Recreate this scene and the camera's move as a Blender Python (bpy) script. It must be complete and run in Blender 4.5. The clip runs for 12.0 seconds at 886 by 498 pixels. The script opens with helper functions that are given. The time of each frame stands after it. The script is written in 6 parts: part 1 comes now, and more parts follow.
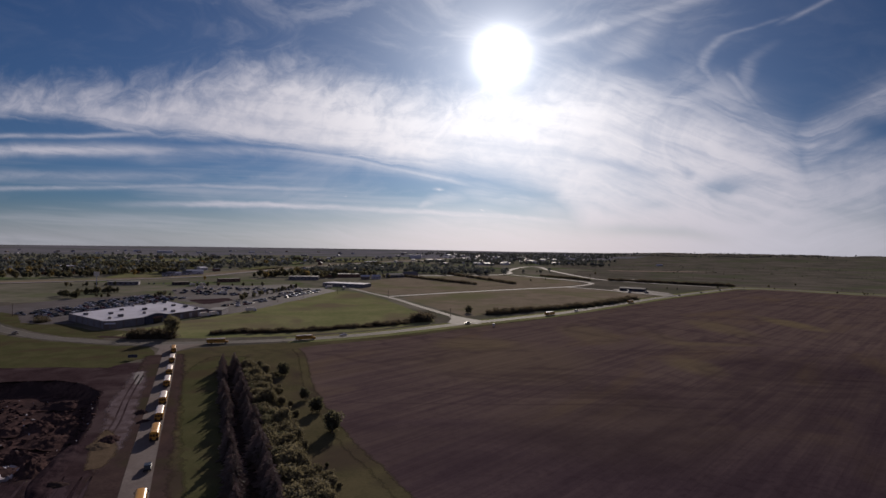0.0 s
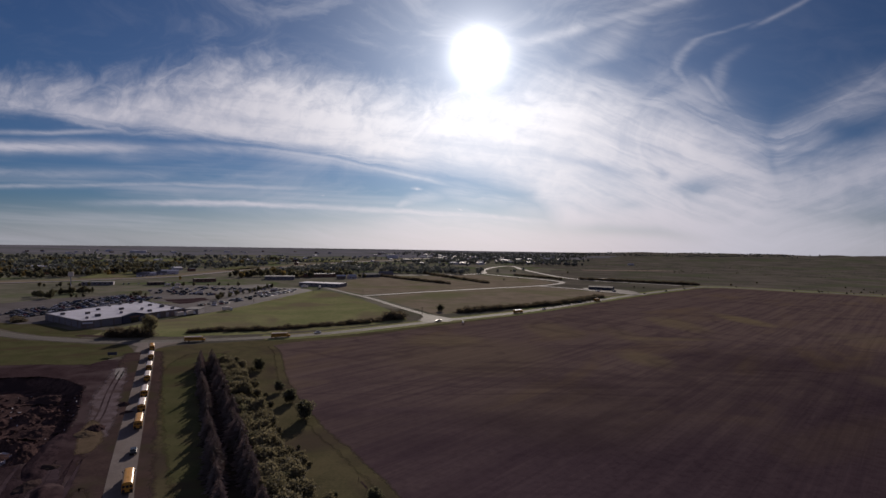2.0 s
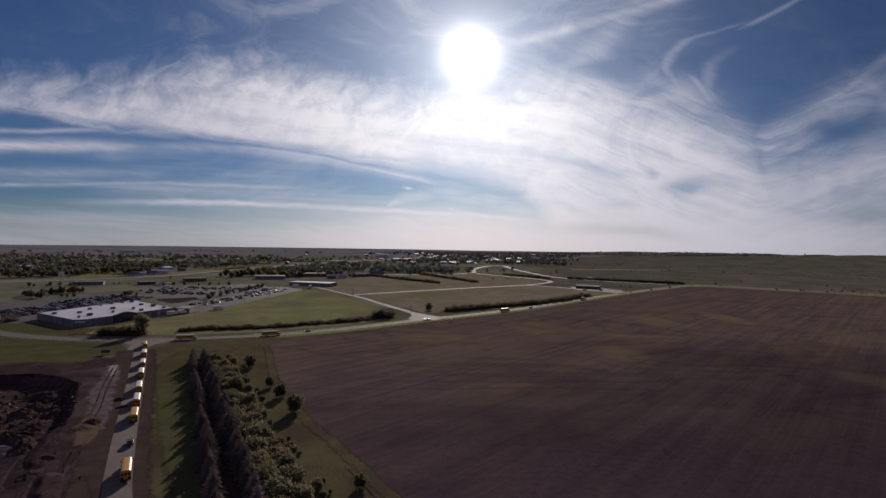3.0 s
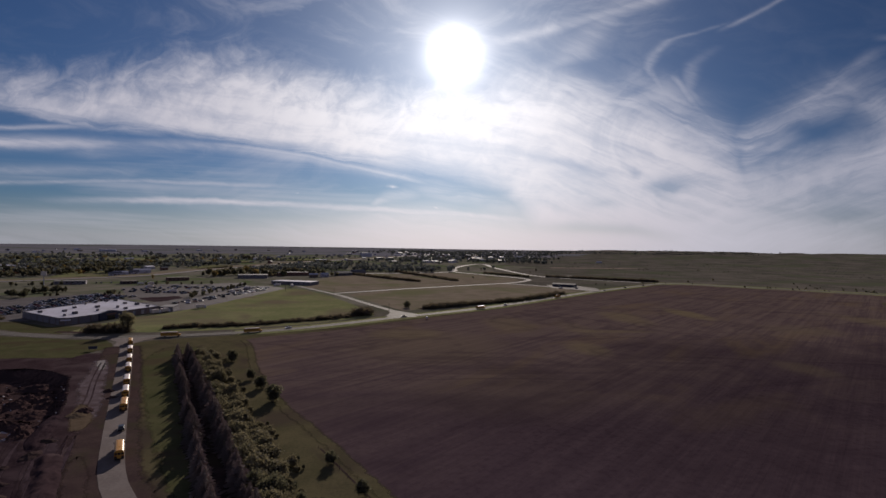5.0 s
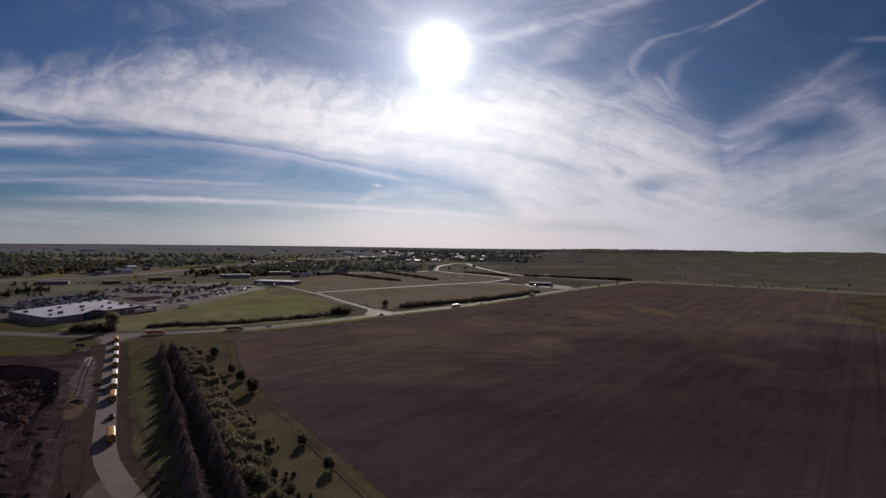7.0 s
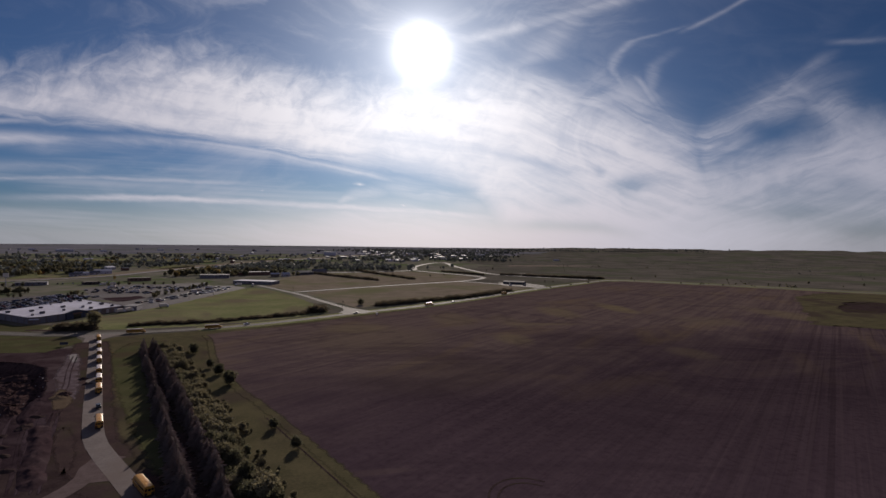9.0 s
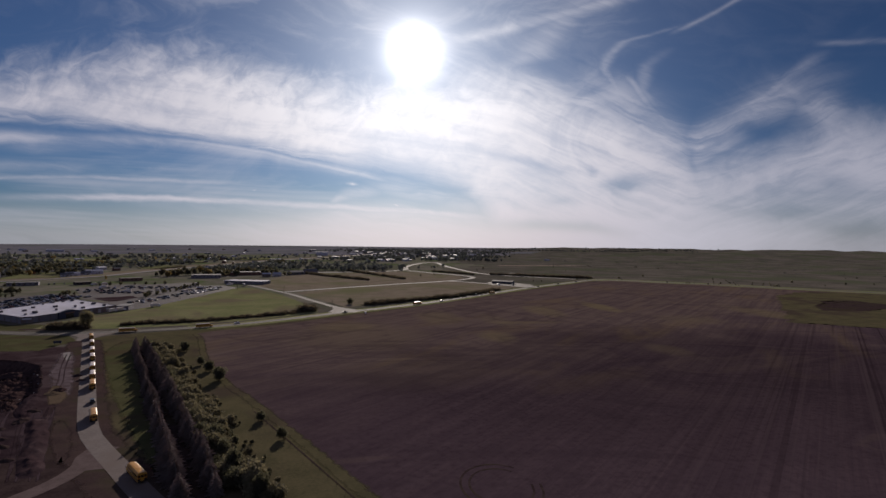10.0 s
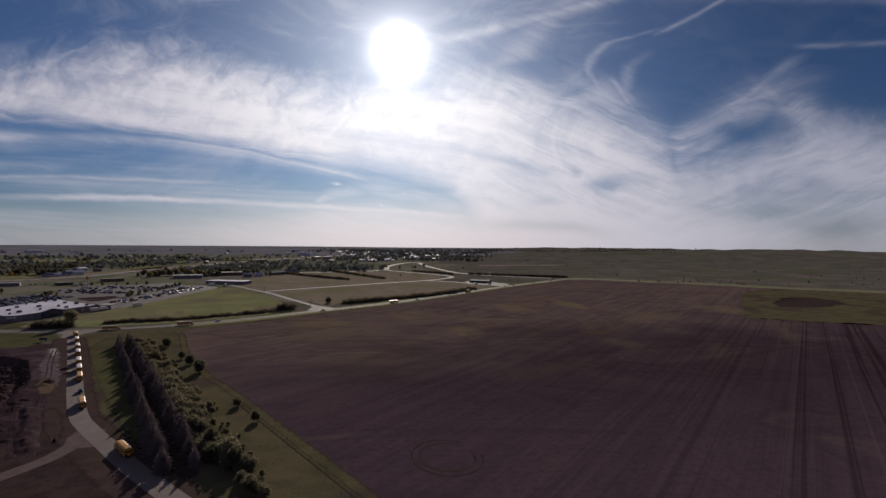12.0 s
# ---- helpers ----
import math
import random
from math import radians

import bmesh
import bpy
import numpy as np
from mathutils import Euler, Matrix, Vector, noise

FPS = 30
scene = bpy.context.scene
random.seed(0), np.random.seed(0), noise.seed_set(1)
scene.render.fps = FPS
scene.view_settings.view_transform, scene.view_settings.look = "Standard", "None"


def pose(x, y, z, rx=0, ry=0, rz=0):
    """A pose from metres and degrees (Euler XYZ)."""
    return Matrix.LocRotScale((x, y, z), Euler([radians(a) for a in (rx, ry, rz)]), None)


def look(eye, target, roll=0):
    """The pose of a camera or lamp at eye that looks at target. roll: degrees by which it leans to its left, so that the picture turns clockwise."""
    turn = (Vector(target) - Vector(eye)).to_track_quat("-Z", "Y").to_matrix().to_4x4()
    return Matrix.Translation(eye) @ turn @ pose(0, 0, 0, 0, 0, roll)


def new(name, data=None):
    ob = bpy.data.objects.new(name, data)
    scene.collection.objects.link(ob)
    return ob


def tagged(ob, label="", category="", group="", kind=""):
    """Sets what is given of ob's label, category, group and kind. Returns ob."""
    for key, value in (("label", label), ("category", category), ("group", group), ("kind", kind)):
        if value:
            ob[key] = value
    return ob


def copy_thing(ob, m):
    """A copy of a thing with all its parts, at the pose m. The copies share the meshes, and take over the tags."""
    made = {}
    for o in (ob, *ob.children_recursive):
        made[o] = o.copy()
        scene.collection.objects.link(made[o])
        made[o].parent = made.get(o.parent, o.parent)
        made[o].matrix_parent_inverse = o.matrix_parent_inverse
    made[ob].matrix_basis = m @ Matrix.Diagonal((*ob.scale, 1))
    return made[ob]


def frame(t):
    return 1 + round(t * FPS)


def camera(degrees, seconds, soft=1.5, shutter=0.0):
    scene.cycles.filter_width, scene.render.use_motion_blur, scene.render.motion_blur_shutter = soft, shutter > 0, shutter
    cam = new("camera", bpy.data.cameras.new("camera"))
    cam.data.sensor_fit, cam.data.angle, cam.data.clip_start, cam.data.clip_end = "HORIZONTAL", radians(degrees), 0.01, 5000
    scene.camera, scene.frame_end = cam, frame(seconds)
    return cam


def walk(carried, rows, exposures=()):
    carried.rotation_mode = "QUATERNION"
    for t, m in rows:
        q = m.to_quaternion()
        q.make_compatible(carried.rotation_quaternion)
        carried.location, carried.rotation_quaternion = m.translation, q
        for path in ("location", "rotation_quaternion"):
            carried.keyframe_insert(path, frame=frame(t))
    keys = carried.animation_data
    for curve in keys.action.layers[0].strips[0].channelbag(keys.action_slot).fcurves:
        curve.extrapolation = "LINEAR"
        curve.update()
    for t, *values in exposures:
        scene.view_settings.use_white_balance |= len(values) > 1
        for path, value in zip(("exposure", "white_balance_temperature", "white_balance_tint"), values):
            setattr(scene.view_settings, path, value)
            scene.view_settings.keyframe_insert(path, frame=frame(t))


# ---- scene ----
# The camera: one lens, a drone drifting back and to its right while it climbs a little.
cam = camera(76.19, 12.0, soft=1.5)
PATH = [  # seconds, x, y, z, heading, pitch, roll
    (0.0, 0.00, 0.00, 62.00, 0.000, -0.591, -0.990),
    (0.5, 1.15, -4.29, 62.14, 0.610, -0.560, -1.003),
    (1.0, 2.50, -8.61, 62.46, 1.174, -0.567, -1.000),
    (1.5, 4.03, -13.04, 62.91, 1.685, -0.601, -0.997),
    (2.0, 5.22, -17.66, 63.25, 2.215, -0.608, -0.988),
    (2.5, 6.32, -22.34, 63.43, 2.660, -0.636, -0.975),
    (3.0, 7.41, -26.89, 63.64, 3.111, -0.648, -0.969),
    (3.5, 8.75, -31.50, 64.00, 3.527, -0.663, -0.963),
    (5.5, 14.71, -51.36, 65.49, 5.039, -0.800, -0.938),
    (6.0, 16.28, -56.65, 66.01, 5.410, -0.826, -0.911),
    (6.5, 17.99, -62.10, 66.63, 5.767, -0.851, -0.897),
    (7.0, 19.84, -67.82, 67.28, 6.173, -0.873, -0.877),
    (9.0, 26.86, -91.89, 69.41, 7.951, -0.946, -0.776),
    (9.5, 28.64, -97.78, 69.80, 8.311, -0.942, -0.752),
    (10.0, 30.61, -103.67, 70.10, 8.654, -0.959, -0.742),
    (10.5, 32.38, -109.68, 70.35, 9.014, -0.954, -0.722),
    (11.0, 34.41, -115.71, 70.63, 9.353, -0.964, -0.705),
    (11.5, 36.23, -121.84, 70.78, 9.723, -0.960, -0.685),
    (12.0, 37.45, -128.18, 70.81, 10.188, -0.934, -0.652),
]


def flight(x, y, z, heading, pitch, roll):
    a, b = radians(heading), radians(pitch)
    way = Vector((math.sin(a) * math.cos(b), math.cos(a) * math.cos(b), math.sin(b)))
    eye = Vector((x, y, z))
    return look(eye, eye + way, -roll)


walk(cam, [(r[0], flight(*r[1:])) for r in PATH])

# ---- sky and sun ----
SUN_AZ, SUN_EL = 5.5, 18.2
sun_way = Vector((math.sin(radians(SUN_AZ)) * math.cos(radians(SUN_EL)),
                  math.cos(radians(SUN_AZ)) * math.cos(radians(SUN_EL)), math.sin(radians(SUN_EL))))
sun_data = bpy.data.lights.new("sun", "SUN")
sun_data.energy, sun_data.angle, sun_data.color = 4.6, radians(0.6), (1.0, 0.88, 0.755)
sun = new("sun", sun_data)
sun.matrix_world = look(sun_way * 100, (0, 0, 0))


class Graph:
    """A node tree with short calls for arithmetic."""

    def __init__(self, tree):
        self.tree = tree

    def node(self, kind, **kw):
        n = self.tree.nodes.new(kind)
        for k, v in kw.items():
            setattr(n, k, v)
        return n

    def put(self, socket, v):
        if hasattr(v, "is_output"):
            self.tree.links.new(v, socket)
        elif v is not None:
            socket.default_value = v

    def m(self, op, a, b=None, c=None, clamp=False):
        n = self.node("ShaderNodeMath", operation=op, use_clamp=clamp)
        for i, v in enumerate((a, b, c)):
            self.put(n.inputs[i], v)
        return n.outputs[0]

    def step(self, v, lo, hi, a=0.0, b=1.0):
        n = self.node("ShaderNodeMapRange", interpolation_type="SMOOTHSTEP")
        for k, x in (("Value", v), ("From Min", lo), ("From Max", hi), ("To Min", a), ("To Max", b)):
            self.put(n.inputs[k], x)
        return n.outputs[0]

    def mix(self, f, a, b, blend="MIX"):
        n = self.node("ShaderNodeMix", data_type="RGBA", blend_type=blend)
        for s, v in ((n.inputs[0], f), (n.inputs[6], a), (n.inputs[7], b)):
            if isinstance(v, tuple) and len(v) == 3:
                v = (*v, 1)
            self.put(s, v)
        return n.outputs[2]

    def noise(self, vec, scale, detail=3.0, rough=0.5, distort=0.0):
        n = self.node("ShaderNodeTexNoise")
        self.put(n.inputs["Vector"], vec)
        n.inputs["Scale"].default_value, n.inputs["Detail"].default_value = scale, detail
        n.inputs["Roughness"].default_value, n.inputs["Distortion"].default_value = rough, distort
        return n.outputs[0]

    def xyz(self, x, y, z=0.0):
        n = self.node("ShaderNodeCombineXYZ")
        for i, v in enumerate((x, y, z)):
            self.put(n.inputs[i], v)
        return n.outputs[0]

    def ramp(self, f, stops, linear=True):
        n = self.node("ShaderNodeValToRGB")
        e = n.color_ramp.elements
        n.color_ramp.interpolation = "LINEAR" if linear else "B_SPLINE"
        while len(e) < len(stops):
            e.new(0.5)
        for el, (p, c) in zip(e, stops):
            el.position = p
            el.color = (*c, 1) if isinstance(c, tuple) else (c, c, c, 1)
        self.put(n.inputs[0], f)
        return n.outputs[0]


world = bpy.data.worlds.new("sky")
scene.world = world
world.use_nodes = True
world.node_tree.nodes.clear()
w = Graph(world.node_tree)
sky = w.node("ShaderNodeTexSky", sky_type="NISHITA", sun_disc=False, sun_elevation=radians(SUN_EL),
             sun_rotation=radians(SUN_AZ), altitude=500.0, air_density=1.0, dust_density=0.6, ozone_density=2.5)
way = w.node("ShaderNodeTexCoord").outputs["Generated"]
sep = w.node("ShaderNodeSeparateXYZ")
w.put(sep.inputs[0], way)
DEG = 180 / math.pi
# a flat map of the sky ahead: u to the right, v downwards, tenths of the tangent
A0, ROLL0 = radians(5.41), radians(0.91)
fw = w.m("MAXIMUM", w.m("ADD", w.m("MULTIPLY", sep.outputs[0], math.sin(A0)), w.m("MULTIPLY", sep.outputs[1], math.cos(A0))), 0.25)
rt = w.m("SUBTRACT", w.m("MULTIPLY", sep.outputs[0], math.cos(A0)), w.m("MULTIPLY", sep.outputs[1], math.sin(A0)))
mx = w.m("MULTIPLY", w.m("DIVIDE", rt, fw), 10.0)
my = w.m("MULTIPLY", w.m("DIVIDE", sep.outputs[2], fw), -10.0)
u0 = w.m("ADD", mx, 7.84)
v0 = w.m("ADD", w.m("MULTIPLY_ADD", mx, math.tan(ROLL0), my), 4.27)
# slow bends and small frays
n_a = w.m("SUBTRACT", w.noise(w.xyz(u0, v0, 3.0), 0.9, 4.0, 0.6), 0.5)
n_b = w.m("SUBTRACT", w.noise(w.xyz(u0, v0, 9.0), 0.9, 4.0, 0.6), 0.5)
u = w.m("MULTIPLY_ADD", n_a, 0.55, u0)
v = w.m("MULTIPLY_ADD", n_b, 0.34, v0)
u_n = w.m("DIVIDE", w.m("ADD", u, 1.0), 18.0)


def edge(stops):
    return w.m("MULTIPLY", w.ramp(u_n, [((a + 1) / 18, e / 6) for a, e in stops]), 6.0)


upper = edge([(-1, 1.42), (0, 1.40), (1, 1.44), (2, 1.28), (3, 1.14), (3.8, 1.08), (4.6, 1.22), (5.3, 1.36), (6.0, 1.58), (6.8, 1.74), (8.0, 1.66), (8.8, 1.50), (9.3, 1.42), (10.0, 1.54),
              (11, 1.80), (12, 2.18), (12.6, 2.58), (12.95, 2.86), (13.4, 2.76), (14.2, 2.64), (15, 2.36), (15.4, 2.06), (16, 2.1), (17, 2.2)])
lower = edge([(-1, 1.78), (0, 1.86), (0.8, 2.08), (2, 2.22), (3, 2.37), (4, 2.50), (5, 2.63), (6, 2.86), (7, 3.07), (8, 3.34), (8.8, 3.75), (9.4, 4.5), (13, 5.0), (17, 5.0)])
# fibres run along the sheet: sinking gently at first, steeply beyond the sun, then fanning up again
lean = w.m("MULTIPLY", w.m("MINIMUM", u0, 9.5), -0.15)
lean = w.m("MULTIPLY_ADD", w.m("MINIMUM", w.m("MAXIMUM", w.m("SUBTRACT", u0, 9.5), 0.0), 3.3), -0.40, lean)
lean = w.m("MULTIPLY_ADD", w.m("MAXIMUM", w.m("SUBTRACT", u0, 13.0), 0.0), 0.34, lean)
dip = w.m("ADD", lean, v)
fib = w.noise(w.xyz(w.m("MULTIPLY", u0, 0.16), w.m("MULTIPLY", dip, 1.5)), 1.7, 7.0, 0.62, 0.5)
silk = w.noise(w.xyz(w.m("MULTIPLY", u0, 0.30), w.m("MULTIPLY", dip, 3.2)), 1.9, 5.0, 0.6, 0.7)
swirl = w.noise(w.xyz(w.m("MULTIPLY", u, 0.34), w.m("MULTIPLY", v, 0.80)), 1.2, 7.0, 0.60, 1.7)
puff = w.noise(w.xyz(w.m("MULTIPLY_ADD", v0, 0.35, u), w.m("MULTIPLY", v, 1.15)), 1.9, 8.0, 0.60, 0.7)
curl = w.noise(w.xyz(u, v, 5.0), 3.0, 6.0, 0.58, 0.8)
right = w.step(u0, 8.0, 11.0)
left = w.m("SUBTRACT", 1.0, right)
rag = w.m("ADD", w.m("MULTIPLY", w.m("SUBTRACT", puff, 0.52), w.step(u0, 6.0, 9.5, 0.80, 0.45)), w.m("MULTIPLY", w.m("SUBTRACT", curl, 0.5), w.step(u0, 6.0, 9.5, 0.40, 0.15)))
e_up = w.m("SUBTRACT", w.m("ADD", v0, rag), upper)
e_lo = w.m("SUBTRACT", lower, w.m("MULTIPLY_ADD", w.m("SUBTRACT", silk, 0.5), 0.34, v0))
band = w.m("MULTIPLY", w.step(e_up, -0.55, 0.72), w.step(e_lo, w.step(u0, 1.0, 4.0, -0.20, -0.09), w.step(u0, 5.5, 8.6, 0.20, 0.8)))
body_l = w.step(w.m("ADD", w.m("MULTIPLY", fib, 0.50), w.m("ADD", w.m("MULTIPLY", puff, 0.32), w.m("MULTIPLY", curl, 0.18))), 0.32, 0.60, 0.56, 1.0)
body_r = w.step(w.m("ADD", w.m("MULTIPLY", swirl, 0.45), w.m("ADD", w.m("MULTIPLY", fib, 0.25), w.m("MULTIPLY", silk, 0.30))), 0.34, 0.60, 0.56, 1.0)
band = w.m("MULTIPLY", band, w.m("ADD", w.m("MULTIPLY", body_l, left), w.m("MULTIPLY", body_r, w.m("MULTIPLY", right, w.m("MULTIPLY", w.step(u0, 15.5, 11.5, 0.72, 1.0), w.step(w.m("MULTIPLY", v0, w.step(u0, 10.5, 13.5)), 2.9, 4.2, 1.0, 0.72))))))


u_s = w.m("MULTIPLY_ADD", n_a, 0.26, u0)
v_s = w.m("MULTIPLY_ADD", n_b, 0.10, v0)
last = [u0]


def wisp(axis, width, stops):
    """A thread of cloud. Along u (or v) each stop gives its place, the other coordinate there, and its strength."""
    lo, span = (-1.0, 18.0) if axis == "u" else (-0.5, 5.0)
    run, aside = (u0, v_s) if axis == "u" else (v0, u_s)
    run = w.m("MULTIPLY_ADD", last[0], 1e-6, run)  # one thread after the other: few values alive at a time
    col = w.ramp(w.m("MULTIPLY_ADD", run, 1 / span, -lo / span), [((p - lo) / span, ((c + 1) / 20, g, 0.0)) for p, c, g in stops])
    rgb = w.node("ShaderNodeSeparateColor")
    w.put(rgb.inputs[0], col)
    d = w.m("DIVIDE", w.m("SUBTRACT", w.m("MULTIPLY_ADD", rgb.outputs[0], 20.0, -1.0), aside), width * 1.5)
    last[0] = w.m("MULTIPLY", w.m("EXPONENT", w.m("MULTIPLY", w.m("MULTIPLY", d, d), -1.0)), rgb.outputs[1])
    return last[0]


threads = None
for axis, width, stops in (
        ("u", 0.075, [(-1, 2.50, 0.8), (0.6, 2.51, 0.75), (2, 2.56, 0.4), (3.6, 2.64, 0)]), ("u", 0.03, [(-1, 2.22, 0.5), (0.1, 2.25, 0.5), (1, 2.22, 0.35), (2.2, 2.24, 0)]),
        ("u", 0.09, [(0.6, 2.58, 0), (1.4, 2.64, 0.32), (2.6, 2.74, 0)]), ("u", 0.06, [(1, 2.5, 0), (2.4, 2.53, 0.35), (3.4, 2.56, 0.35), (5.2, 2.80, 0.35), (7, 3.12, 0.3), (8, 3.4, 0)]),
        ("u", 0.03, [(2.6, 2.44, 0), (4, 2.58, 0.4), (5, 2.72, 0.45), (7, 3.14, 0.5), (8.4, 3.5, 0)]), ("u", 0.07, [(-1, 2.98, 0.35), (1.4, 3.02, 0.3), (3.2, 3.09, 0)]),
        ("u", 0.03, [(-1, 3.22, 0.4), (2.5, 3.19, 0.5), (3.8, 3.26, 0.4), (5.4, 3.31, 0)]), ("u", 0.04, [(0.3, 3.53, 0), (1.5, 3.53, 0.4), (2.6, 3.53, 0.75), (4.4, 3.60, 0.9), (6.4, 3.69, 0.9), (8.2, 3.80, 0.8), (9.8, 3.97, 0)]),
        ("u", 0.10, [(2.4, 3.50, 0), (4, 3.58, 0.35), (5.5, 3.66, 0.4), (7.4, 3.74, 0)]), ("u", 0.20, [(5.4, 4.0, 0), (6.6, 3.9, 0.5), (7.6, 3.88, 0.55), (9.8, 4.05, 0)]),
        ("u", 0.16, [(4, 4.1, 0), (6, 4.1, 0.4), (8, 4.12, 0.45), (10.5, 4.2, 0)]), ("u", 0.12, [(6.9, 3.24, 0), (7.6, 3.36, 0.5), (8.6, 3.58, 0.6), (9.4, 3.76, 0)]),
        ("u", 0.07, [(6.35, 3.66, 0), (6.5, 3.58, 0.55), (6.7, 3.49, 0.55), (7, 3.43, 0.5), (7.5, 3.42, 0)]), ("u", 0.018, [(6.7, 3.29, 0), (6.8, 3.30, 0.8), (6.92, 3.31, 0)]),
        ("u", 0.016, [(7.48, 3.64, 0), (7.58, 3.68, 0.9), (7.68, 3.72, 0)]), ("u", 0.014, [(7.3, 3.72, 0), (7.5, 3.72, 0.7), (7.72, 3.72, 0)]), ("u", 0.014, [(5.02, 3.42, 0), (5.1, 3.42, 0.6), (5.2, 3.42, 0)]),
        ("u", 0.07, [(8.3, 0.80, 0), (8.9, 0.67, 0.32), (9.4, 0.56, 0.33), (10.4, 0.30, 0.33), (11.2, 0.07, 0.34), (12.2, -0.2, 0.1)]), ("v", 0.22, [(0, 10.9, 0.18), (0.35, 10.5, 0.26), (1.05, 9.9, 0.28), (1.5, 8.8, 0)]),
        ("u", 0.03, [(12.4, 0.58, 0), (12.8, 0.42, 0.22), (13.1, 0.28, 0.19), (13.9, -0.16, 0.19), (14.4, -0.42, 0.14)]), ("u", 0.16, [(9.2, 1.48, 0), (9.8, 1.56, 0.5), (10.4, 1.66, 0.5), (11.4, 2.05, 0.5), (12, 2.4, 0.4), (12.7, 2.75, 0)]),
        ("u", 0.035, [(15.1, 0.72, 0), (15.5, 0.70, 0.13), (17, 0.6, 0.13)]),
        ("v", 0.07, [(0.36, 12.9, 0), (0.6, 12.1, 0.13), (0.74, 11.6, 0.17), (0.98, 11.34, 0.20), (1.24, 11.26, 0.27), (1.62, 11.5, 0.34), (2.05, 11.95, 0.36), (2.7, 12.6, 0)]),
        ("v", 0.08, [(1.3, 11.62, 0), (1.45, 11.8, 0.28), (1.8, 12.05, 0.38), (2.1, 12.35, 0.40), (2.6, 12.75, 0.42), (3.0, 12.95, 0)]), ("v", 0.09, [(0.8, 12.5, 0), (1.15, 12.05, 0.18), (1.6, 11.98, 0.24), (2.05, 12.4, 0.26), (2.5, 12.75, 0)]),
        ("v", 0.12, [(0.8, 15.4, 0), (1.12, 15.0, 0.22), (1.66, 14.3, 0.36), (2.02, 13.6, 0.40), (2.28, 13.12, 0.46), (2.55, 12.98, 0.46), (3.05, 13.25, 0)]),
        ("v", 0.09, [(1.95, 14.2, 0), (2.12, 13.9, 0.32), (2.25, 13.5, 0.42), (2.5, 13.2, 0.44), (2.9, 13.35, 0.3), (3.1, 13.4, 0)]), ("v", 0.04, [(2.2, 12.93, 0), (2.4, 12.95, 0.4), (2.9, 13.1, 0.3), (3.1, 13.15, 0)]),
        ("v", 0.20, [(1.2, 14.4, 0), (1.5, 14.65, 0.30), (1.9, 15.1, 0.36), (2.4, 15.35, 0.4), (3, 15.6, 0)]), ("v", 0.42, [(1.1, 10.8, 0), (1.7, 11.5, 0.40), (2.4, 12.3, 0.62), (3.1, 12.9, 0.5)]),
        ("v", 0.45, [(1.0, 15.4, 0), (1.85, 14.3, 0.40), (2.4, 13.3, 0.60), (3.2, 12.8, 0.5)]), ("v", 0.40, [(1.2, 14.6, 0), (1.9, 15.3, 0.40), (2.9, 15.7, 0.40), (3.4, 15.9, 0.2)])):
    g = wisp(axis, width, stops)
    threads = g if threads is None else w.m("MAXIMUM", threads, g)
fray = w.step(w.m("ADD", w.m("MULTIPLY", swirl, 0.5), w.m("MULTIPLY", silk, 0.5)), 0.34, 0.62, 0.45, 1.1)
threads = w.m("MULTIPLY", threads, fray)
# thin level streaks under the sheet
streak = w.noise(w.xyz(w.m("MULTIPLY", u0, 0.055), w.m("MULTIPLY", w.m("MULTIPLY_ADD", u0, -0.045, v0), 1.3)), 1.9, 4.0, 0.6, 0.25)
streak = w.m("MULTIPLY", w.step(streak, 0.48, 0.74, 0.0, 0.34), w.m("MULTIPLY", w.step(v0, 2.3, 2.9), w.step(u0, 11.0, 8.5)))
cloud = w.m("MAXIMUM", band, streak)
cloud = w.m("MAXIMUM", cloud, threads)
veil = w.m("MULTIPLY", w.step(swirl, 0.42, 0.75), w.m("MULTIPLY", w.step(u0, 0.5, 4.0, 0.04, 0.20), w.step(u0, 12.5, 10.0, 0.15, 1.0)))
pale = w.m("MULTIPLY", w.step(v0, 3.3, 4.3), w.m("MULTIPLY", w.m("ADD", w.step(u0, 2.0, 8.0, 0.30, 0.74), w.m("MULTIPLY", silk, 0.30)), w.step(u0, 16.5, 12.0, 0.40, 1.0)))
cloud = w.m("ADD", cloud, w.m("MULTIPLY", w.m("SUBTRACT", 1.0, cloud), w.m("MAXIMUM", veil, pale)), clamp=True)


def gap(a, b, ra, rb, depth):
    """A thin place in the sheet where the blue shows."""
    du, dv = w.m("DIVIDE", w.m("SUBTRACT", w.m("MULTIPLY_ADD", last[0], 1e-6, u), a), ra), w.m("DIVIDE", w.m("SUBTRACT", w.m("MULTIPLY_ADD", last[0], 1e-6, v), b), rb)
    last[0] = w.m("MULTIPLY", w.m("EXPONENT", w.m("MULTIPLY", w.m("ADD", w.m("MULTIPLY", du, du), w.m("MULTIPLY", dv, dv)), -1.0)), depth)
    return last[0]


